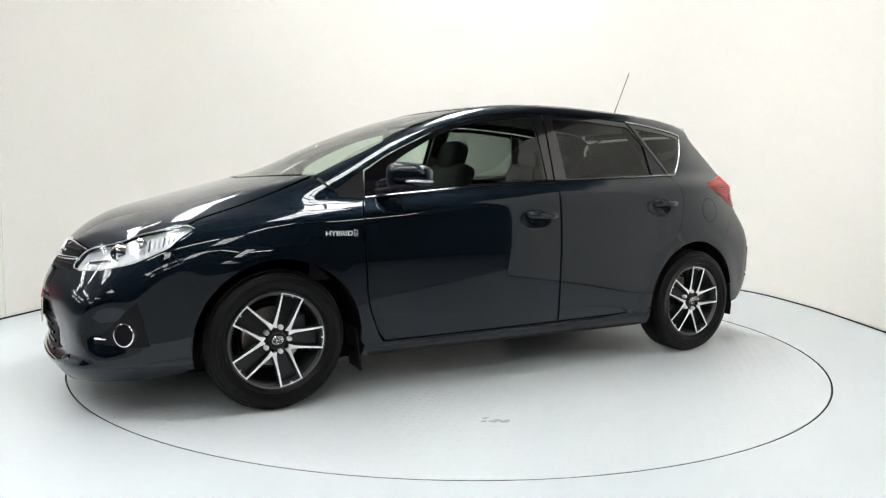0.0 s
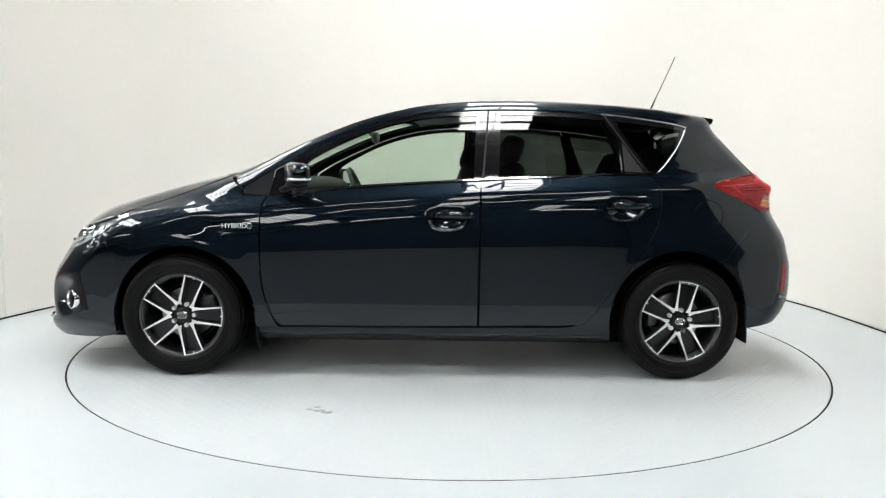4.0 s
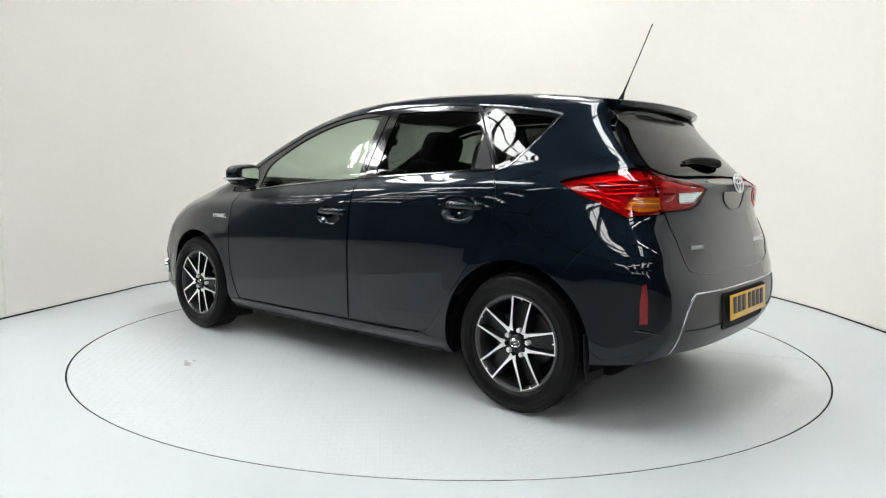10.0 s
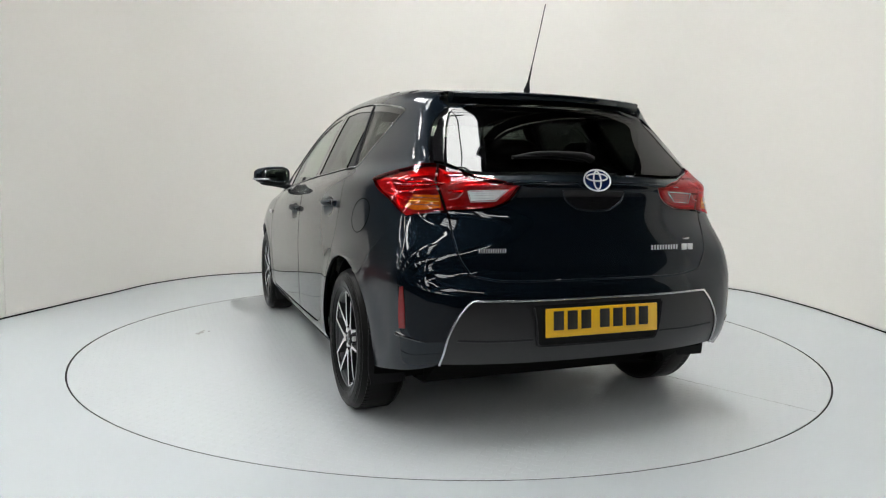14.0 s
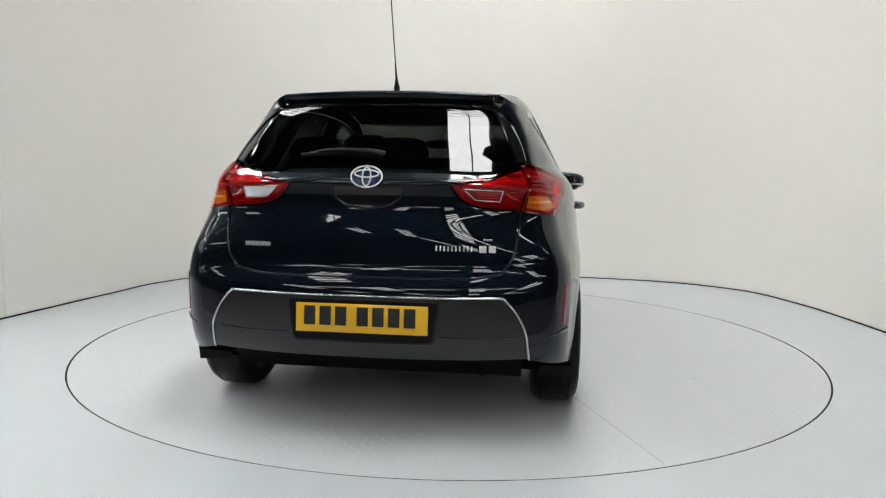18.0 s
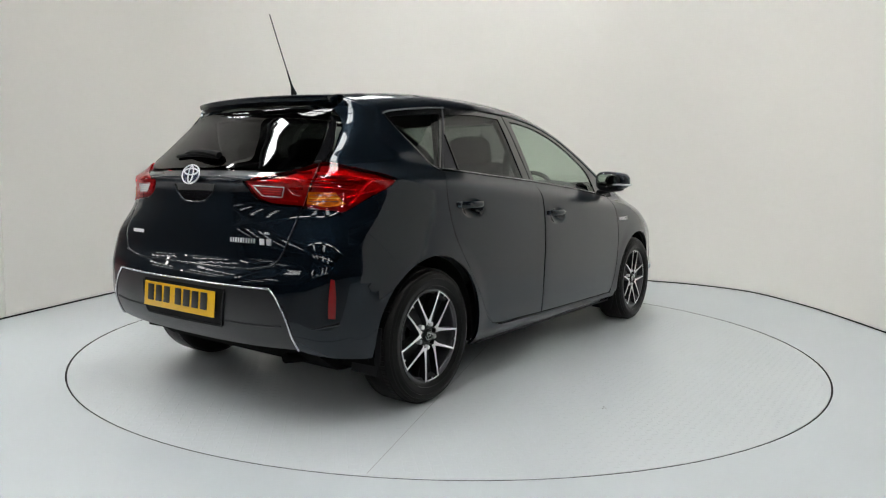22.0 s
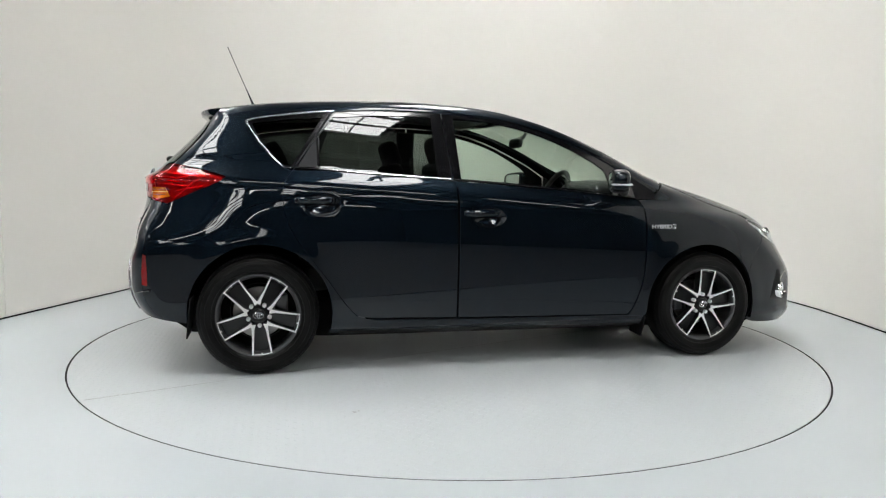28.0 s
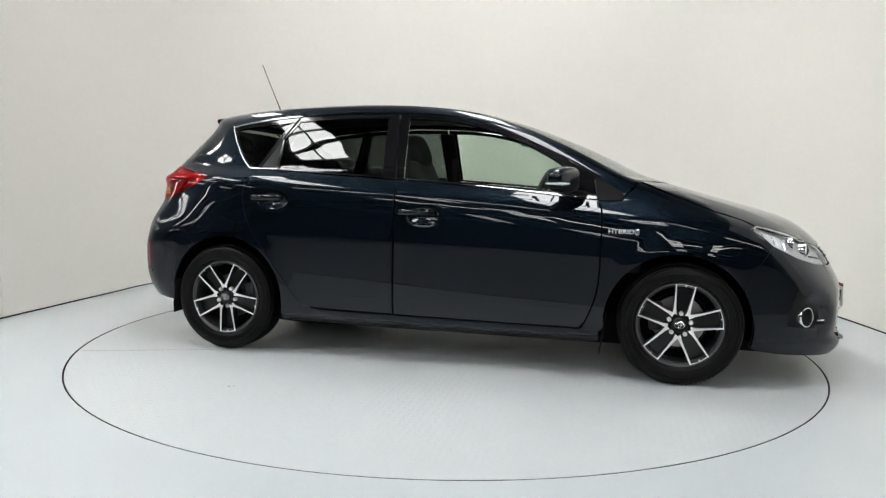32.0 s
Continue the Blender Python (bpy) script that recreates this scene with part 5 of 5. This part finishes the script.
panel("plate_well_shade", "b", well + [(k, -a, b) for k, a, b in well[1:-1]][::-1], BLACK, car, "flat black panel for the shaded number plate recess", off=0.0012, gap=0, edge=0.003)
strip("valance_crease", B((0.30, 0.425), (0.45, 0.425), (0.60, 0.432)), 0.005, GREYTRIM, car, mirror=True, kind="R", off=-0.001)
strip("plate_frame", B((0.0, 0.395), (0.268, 0.397), (0.280, 0.408), (0.300, 0.548)), 0.0045, GREYTRIM, car, mirror=True, off=0.004)
fplate = solid("front_number_plate", lambda bm: box(bm, (0.005, 0.522, 0.112), (2.213, 0, 0.422), 0.0012, Matrix.Rotation(radians(-3), 4, "Y")), WHITEPLATE, car, "white front number plate with dark bars")
for k in range(7):
    y = -0.205 + k * 0.062 + (0.024 if k > 2 else 0)
    solid("plate_bar", lambda bm: box(bm, (0.003, 0.040, 0.068), (2.2165, y, 0.422), 0.0008, Matrix.Rotation(radians(-3), 4, "Y")), INK, fplate)
solid("plate_holder", lambda bm: box(bm, (0.010, 0.480, 0.060), (2.205, 0, 0.427), 0.003), BLACK, fplate, "black plate holder")
solid("plate_strip", lambda bm: box(bm, (0.006, 0.522, 0.016), (2.211, 0, 0.4855), 0.002, Matrix.Rotation(radians(-6), 4, "Y")), REDPLATE, fplate, "red strip over the plate")

# rear reflectors in the bumper corners
for m in (1, -1):
    arc_at = flatten("R", np.array([[-1.868, 0.788, 0.55]]))[0][0]
    panel("bumper_reflector", "R", [("R", arc_at - 0.004, 0.634), ("R", arc_at + 0.009, 0.628), ("R", arc_at + 0.013, 0.55), ("R", arc_at + 0.011, 0.470), ("R", arc_at - 0.013, 0.474), ("R", arc_at - 0.011, 0.55)], DARKRED, car, "upright dark red reflector", off=0.002, gap=0, edge=0.006, step=0.012, mirror=m < 0)
    on = [lift("R", flatten("R", np.array([p])))[0] * (1, m, 1) for p in ((-1.84, 0.80, 0.448), (-1.88, 0.77, 0.440), (-1.915, 0.72, 0.428))]
    # A black bar on the skin stands for the small recess's shade.
    solid("notch_shade", lambda bm: tube(bm, [tuple(p) for p in spline(on, 4)], 0.009, 8, 1.0, 0.3), PIANO, car, "gloss black bar for the shaded notch under the reflector")

# lamp insides
def lamp_line(name, spec, r, mat, parent, sg, label="", off=-0.006, flat=0.6):
    p = line_on(spec, off) * (1, sg, 1)
    return solid(name, lambda bm: tube(bm, [tuple(q) for q in p], r, 6, flat), mat, parent, label)


for m in (0, 1):
    sg = 1 - 2 * m
    for spec, r in ((B((0.622, 1.058), (0.68, 1.052), (0.74, 1.038)), 0.011), (B((0.622, 0.998), (0.69, 0.994), (0.745, 0.986)), 0.006), (B((0.752, 1.03), (0.748, 0.98), (0.742, 0.925)), 0.010), (B((0.628, 0.912), (0.68, 0.908), (0.725, 0.908)), 0.006)):
        lamp_line("lamp_band", spec, r, REFLECTOR, lamps[m], sg, "silver reflector band")
    for spec in (S((-1.53, 1.033), (-1.62, 1.035), (-1.70, 1.028)), S((-1.58, 0.985), (-1.65, 0.972), (-1.72, 0.955))):
        lamp_line("lamp_band", spec, 0.008, REFLECTOR, lamps[m], sg, "silver reflector band")
    for z in (1.032, 1.016):
        lamp_line("lamp_shelf", B((0.625, z), (0.68, z - 0.003), (0.735, z - 0.010)), 0.006, REDLENS, lamps[m], sg, "dark red inner shelf", off=-0.008)
    for spec, r in ((B((0.40, 1.018), (0.47, 1.018), (0.545, 1.012)), 0.005), (B((0.40, 0.952), (0.46, 0.940), (0.58, 0.936)), 0.006), (B((0.352, 1.006), (0.368, 0.992), (0.392, 0.972)), 0.010), (B((0.545, 0.985), (0.565, 0.965), (0.595, 0.958)), 0.011), (B((0.545, 1.04), (0.57, 1.032), (0.60, 1.012)), 0.006)):
        lamp_line("lamp_band", spec, r, REFLECTOR, lamps_in[m], sg, "silver reflector band")
    for z in (1.062, 0.988):
        lamp_line("lamp_shelf", B((0.545, z), (0.57, z), (0.60, z)), 0.010, REDLENS, lamps_in[m], sg, "dark red inner shelf", off=-0.008)
    # bright line round the reversing or fog lens, and its ribs
    lamp_line("lens_rim", B((0.53, 0.994), (0.376, 1.001), (0.424, 0.955), (0.518, 0.950), (0.53, 0.994)), 0.0018, REFLECTOR, lamps_in[m], sg, "bright line round the lens", off=0.0075, flat=1.0)
    for z in (0.966, 0.977, 0.987):
        lamp_line("lens_rib", B((0.428, z), (0.47, z - 0.001), (0.514, z - 0.002)), 0.0012, REDGLOSS if m else REFLECTOR, lamps_in[m], sg, off=0.0062, flat=1.0)
    for z in (0.936, 0.950, 0.963):
        lamp_line("lens_rib", B((0.632, z), (0.68, z), (0.715 + (z - 0.93) * 0.2, z)), 0.0013, INK if z != 0.950 else YELLOW, lamps[m], sg, off=0.0066, flat=1.0)
    # headlamp: projector, bowl, ribbed reflector
    for k in range(9):
        x = 1.675 + 0.0185 * k
        lamp_line("lamp_rib", S((x, 0.806 - 0.0052 * k), (x + 0.012, 0.782 - 0.0066 * k)) if k < 3 else S((x, 0.806 - 0.0052 * k), (x + 0.012, 0.778 - 0.0082 * k)), 0.0045, CHROME if k % 3 == 1 else REFLECTOR, headlamps[m], sg, "bright upright rib", off=-0.020)
    lamp_line("lamp_brow", F((0.43, 0.690), (0.50, 0.710), (0.57, 0.728)), 0.008, CHROME, headlamps[m], sg, "bright brow", off=-0.016)
    lamp_line("lamp_ledge", F((0.47, 0.658), (0.53, 0.668), (0.59, 0.676)), 0.007, BLACK, headlamps[m], sg, "dark ledge under the projector", off=-0.018)
    c = lift("f", [(0.585, 0.700)])[0] * (1, sg, 1) - (0.030, 0, 0)
    pr = solid("projector", lambda bm: egg(bm, c, (0.03, 0.034, 0.034)), PIANO, headlamps[m], "dark glossy projector lens")
    solid("projector_ring", lambda bm: lathe(bm, [(0.034, -0.02), (0.042, 0.008), (0.049, 0.0), (0.042, -0.03)], 32, "x", tuple(c)), CHROME, headlamps[m], "chrome projector ring")
    c2 = lift("f", [(0.665, 0.735)])[0] * (1, sg, 1) - (0.030, 0, 0)
    solid("main_beam_bowl", lambda bm: lathe(bm, [(0.004, -0.03), (0.022, -0.02), (0.034, 0.0), (0.038, 0.012)], 28, "x", tuple(c2)), CHROME, headlamps[m], "chrome main beam bowl")
    # fog lamp
    c = np.array([1.905, 0.751, 0.376])
    n = np.array([0.62, 0.78, 0.04])
    way = Vector(n * (1, sg, 1)).to_track_quat("Y", "Z").to_matrix().to_4x4()
    m4 = Matrix.Translation(c * (1, sg, 1)) @ way
    bm = bmesh.new()
    lathe(bm, [(0.043, -0.030), (0.043, 0.008), (0.0455, 0.016), (0.050, 0.014), (0.052, 0.004), (0.051, -0.030)], 40, "y")
    bmesh.ops.transform(bm, matrix=m4 @ Matrix.Diagonal((0.92, 1, 1, 1)), verts=bm.verts)
    bmesh.ops.recalc_face_normals(bm, faces=bm.faces)
    fog = smoothed(part("fog_lamp", bm, CHROME, car, "chrome-ringed fog lamp in the bumper"), 0.9)
    bm = bmesh.new()
    lathe(bm, [(0.0, -0.012), (0.025, -0.014), (0.043, -0.020)], 32, "y")
    bmesh.ops.transform(bm, matrix=m4 @ Matrix.Diagonal((0.92, 1, 1, 1)), verts=bm.verts)
    smoothed(part("fog_lens", bm, LENS, fog, "clear fog lamp lens"))
    bm = bmesh.new()
    lathe(bm, [(0.0, -0.040), (0.025, -0.036), (0.043, -0.028)], 32, "y")
    bmesh.ops.transform(bm, matrix=m4 @ Matrix.Diagonal((0.92, 1, 1, 1)), verts=bm.verts)
    smoothed(part("fog_bowl", bm, GUNMETAL, fog, "dark fog lamp bowl"))
# Shade of the fog lamp's recess, laid on as a thin black panel.
pair("fog_shade", "F", S((1.86, 0.515), (1.835, 0.42), (1.815, 0.325)) + F((0.745, 0.322), (0.665, 0.335), (0.70, 0.40)), BLACK, car, "flat black three-cornered panel for the shade round the fog lamp", off=0.002, gap=0, edge=0.004, step=0.016)
strip("fog_blade", F((0.668, 0.352), (0.680, 0.351), (0.692, 0.352)), 0.005, CHROME, car, "short chrome blade by the fog lamp", mirror=True, kind="F")
strip("front_lip", F((0.0, 0.222), (0.3, 0.222), (0.48, 0.232), (0.56, 0.262)), 0.012, PIANO, car, "gloss black blade under the lower intake", mirror=True, kind="F", off=0.004)
for z in (0.25, 0.29, 0.33, 0.37):
    strip("intake_slat", F((0.0, z), (0.2, z), (0.34, z)), 0.006, PIANO, car, mirror=True, kind="F", off=0.008)
for z in (0.612, 0.632, 0.672, 0.695):
    strip("grille_slat", F((0.0, z), (0.2, z), (0.37, z + 0.003)), 0.006, BLACK, car, mirror=True, kind="F", off=-0.006)
strip("grille_brow", F((0.0, 0.727), (0.2, 0.722), (0.40, 0.704)), 0.005, CHROME, car, "thin chrome line above the grille", mirror=True, kind="F", off=0.0)

# mud flaps
for m in (1, -1):
    for x, w, z0 in ((-1.655, 0.16, 0.205), (0.905, 0.15, 0.135)):
        solid("mud_flap", lambda bm: prism(bm, [(0.70, z0), (0.845, z0 - 0.004), (0.856, z0 + 0.06), (0.852, z0 + 0.20), (0.70, z0 + 0.20)], 0.006, lambda a, b, d: (x - d + (b - z0) * (0.10 if x < 0 else 0.14), a * m, b)), BLACK, car, "black rubber mud flap")
    # lower sill edge
    p = line_on(S((0.86, 0.205), (0.0, 0.205), (-0.88, 0.208)), -0.01) * (1, m, 1)
    solid("sill_edge", lambda bm: tube(bm, [tuple(q) for q in p], 0.016, 8), BLACK, car, "black lower sill edge")
    # thin bright line over the windows and the triangle of trim in the rear door
    p = line_on(QUARTER[:4], 0.0) * (1, m, 1)
    solid("quarter_top_trim", lambda bm: tube(bm, [tuple(q) for q in p], 0.004, 6), SATIN, car, "thin bright line over the quarter window")
    p = line_on(S((-0.985, 1.088), (-0.985, 1.262)), -0.002) * (1, m, 1)
    solid("window_bar", lambda bm: tube(bm, [tuple(q) for q in p], 0.006, 6), PIANO, car, "black upright bar in the rear door window")
    p = line_on(S((-0.912, 1.398), (-1.003, 1.256), (-1.115, 1.088)), -0.001) * (1, m, 1)
    solid("door_edge_trim", lambda bm: tube(bm, [tuple(q) for q in p], 0.0035, 6), GREYTRIM, car, "thin dark edge of the rear door frame")
strip("sill_joint", S((0.80, 0.266), (0.38, 0.269), (-0.235, 0.276), (-0.74, 0.289)), 0.003, SHADOWY, car, "dark joint under the doors", mirror=True, off=-0.006)
pair("door_corner_trim", "s", S((-0.995, 1.094), (-0.995, 1.255), (-1.098, 1.094)), GREYTRIM, car, "dark grey triangular corner trim", off=-0.002, gap=0.001, edge=0.004)


# ---- cabin ----
def seat(x, y, lean, wide, parent_label, rest=True):
    st = solid("front_seat" if rest else "rear_seat", lambda bm: box(bm, (0.50, wide, 0.16), (x, y, 0.50), 0.05, Matrix.Rotation(radians(-8), 4, "Y"), 3), CLOTH, car, parent_label)
    t = Matrix.Rotation(radians(-lean), 4, "Y")
    solid("seat_back", lambda bm: box(bm, (0.13, wide * 0.96, 0.62), (x - 0.33, y, 0.85), 0.05, t, 3), CLOTH, st)
    for s in (-1, 1):
        solid("side_bolster", lambda bm: box(bm, (0.17, 0.08, 0.48), (x - 0.29, y + s * wide * 0.43, 0.80), 0.035, t, 3), CLOTH, st)
    heads = (0,) if rest else (-0.42, 0.0, 0.42)
    for h in heads:
        hx, hz = (x - 0.42, 1.205) if rest else (x - 0.42, 1.14)
        hr = solid("headrest", lambda bm: egg(bm, (hx, y + h, hz), (0.062, 0.140, 0.098), t.to_3x3(), 3.4), CLOTH, st)
        for s in (-0.05, 0.05):
            solid("headrest_post", lambda bm: tube(bm, [(hx, y + h + s, hz - 0.05), (hx + 0.03, y + h + s, hz - 0.16)], 0.006), SATIN, hr)
    return st


seat(-0.02, 0.36, 20, 0.50, "dark cloth front seat with a headrest")
seat(0.17, -0.36, 20, 0.50, "dark cloth front seat with a headrest")
seat(-0.80, 0.0, 24, 1.22, "dark cloth rear bench with three headrests", rest=False)
dash = solid("dashboard", lambda bm: prism(bm, [(0.62, 0.55), (0.60, 0.72), (0.64, 0.86), (0.70, 0.925), (0.80, 0.955), (1.02, 0.97), (1.10, 0.93), (1.10, 0.55)], 1.36, lambda a, b, d: (a, d - 0.68, b)), CABIN, car, "dark moulded dashboard")
solid("instrument_hood", lambda bm: egg(bm, (0.78, -0.36, 0.980), (0.19, 0.22, 0.072), None, 2.4), CABIN, dash)
wheel_lean = Matrix.Translation((0.50, -0.36, 0.93)) @ Matrix.Rotation(radians(-66), 4, "Y")
bm = bmesh.new()
tube(bm, [wheel_lean @ Vector((0.185 * math.cos(2 * math.pi * k / 40), 0.185 * math.sin(2 * math.pi * k / 40), 0)) for k in range(41)], 0.016, 10)
steer = smoothed(part("steering_wheel", bm, CABIN, car, "dark leather steering wheel on the right"), 0.9)
bm = bmesh.new()
egg(bm, (0, 0, 0), (0.075, 0.085, 0.03), None, 2.6)
bmesh.ops.transform(bm, matrix=wheel_lean, verts=bm.verts)
smoothed(part("horn_pad", bm, CABIN, steer))
for a in (0.15, math.pi - 0.15, -math.pi / 2):
    bm = bmesh.new()
    tube(bm, [wheel_lean @ Vector((r * math.sin(a), r * math.cos(a), -0.005)) for r in (0.05, 0.18)], 0.016, 8, 0.5)
    smoothed(part("wheel_spoke", bm, SATIN, steer))
solid("steering_column", lambda bm: tube(bm, [(0.52, -0.36, 0.92), (0.72, -0.36, 0.83)], 0.045, 12), CABIN, car, "dark steering column shroud")
rv = solid("interior_mirror", lambda bm: egg(bm, (0.37, 0.0, 1.295), (0.022, 0.115, 0.034), None, 3.2), CABIN, car, "dark interior mirror")
solid("mirror_stalk", lambda bm: tube(bm, [(0.38, 0, 1.30), (0.43, 0, 1.345), (0.44, 0, 1.365)], 0.012), CABIN, rv)
lining = T((0.15, 0.0), (0.10, 0.44), (-0.5, 0.46), (-1.0, 0.45), (-1.42, 0.42), (-1.46, 0.0))
panel("roof_lining", "t", lining + [(k, a, -b) for k, a, b in lining[1:-1]][::-1], HEADLINE, car, "pale grey roof lining", off=-0.035, gap=0, edge=0.01, step=0.05)
inner_door = S((0.80, 0.955), (0.3, 0.99), (-0.2, 1.03), (-0.7, 1.055), (-1.1, 1.07), (-1.45, 1.06), (-1.45, 0.74), (-1.0, 0.74), (-0.86, 0.5), (-0.8, 0.3), (0.80, 0.3))
pair("door_lining", "s", inner_door, CABIN, car, "dark door and load bay lining", off=-0.06, gap=0, edge=0.01, step=0.06)
for kind, spec in (("s", S((-0.215, 1.03), (-0.238, 1.40), (-0.345, 1.40), (-0.325, 1.03))), ("s", S((-0.90, 1.385), (-1.02, 1.08), (-1.12, 1.08), (-0.97, 1.385)))):
    pair("pillar_lining", kind, spec, CABIN, car, "grey pillar lining", off=-0.03, gap=0, edge=0.02, step=0.05)
solid("parcel_shelf", lambda bm: box(bm, (0.46, 1.10, 0.02), (-1.45, 0, 1.02), 0.006), CABIN, car, "dark parcel shelf")
solid("centre_console", lambda bm: box(bm, (0.9, 0.20, 0.22), (0.35, 0, 0.52), 0.03), CABIN, car, "dark centre console")
for m in (1, -1):
    solid("seat_belt", lambda bm: tube(bm, [(-0.24, 0.62 * m, 1.20), (-0.23, 0.60 * m, 0.95), (-0.20, 0.58 * m, 0.62)], 0.022, 6, 0.12), CABIN, car, "dark seat belt")
solid("exhaust_pipe", lambda bm: tube(bm, [(-1.82, -0.46, 0.250), (-1.6, -0.45, 0.215), (-1.2, -0.40, 0.20)], 0.022), SHADOWY, car, "dark exhaust pipe under the bumper")



def motions():
    """The turntable and the car on it turn together, clockwise seen from above."""
    walk(table_turn, [(t, pose(0, 0, 0, 0, 0, a)) for t, a in enumerate(ANGLES)])
    walk(car, [(t, pose(0, 0, 0, 0, 0, a) @ pose(*CAR_AT, 0.0005)) for t, a in enumerate(ANGLES)])


motions()
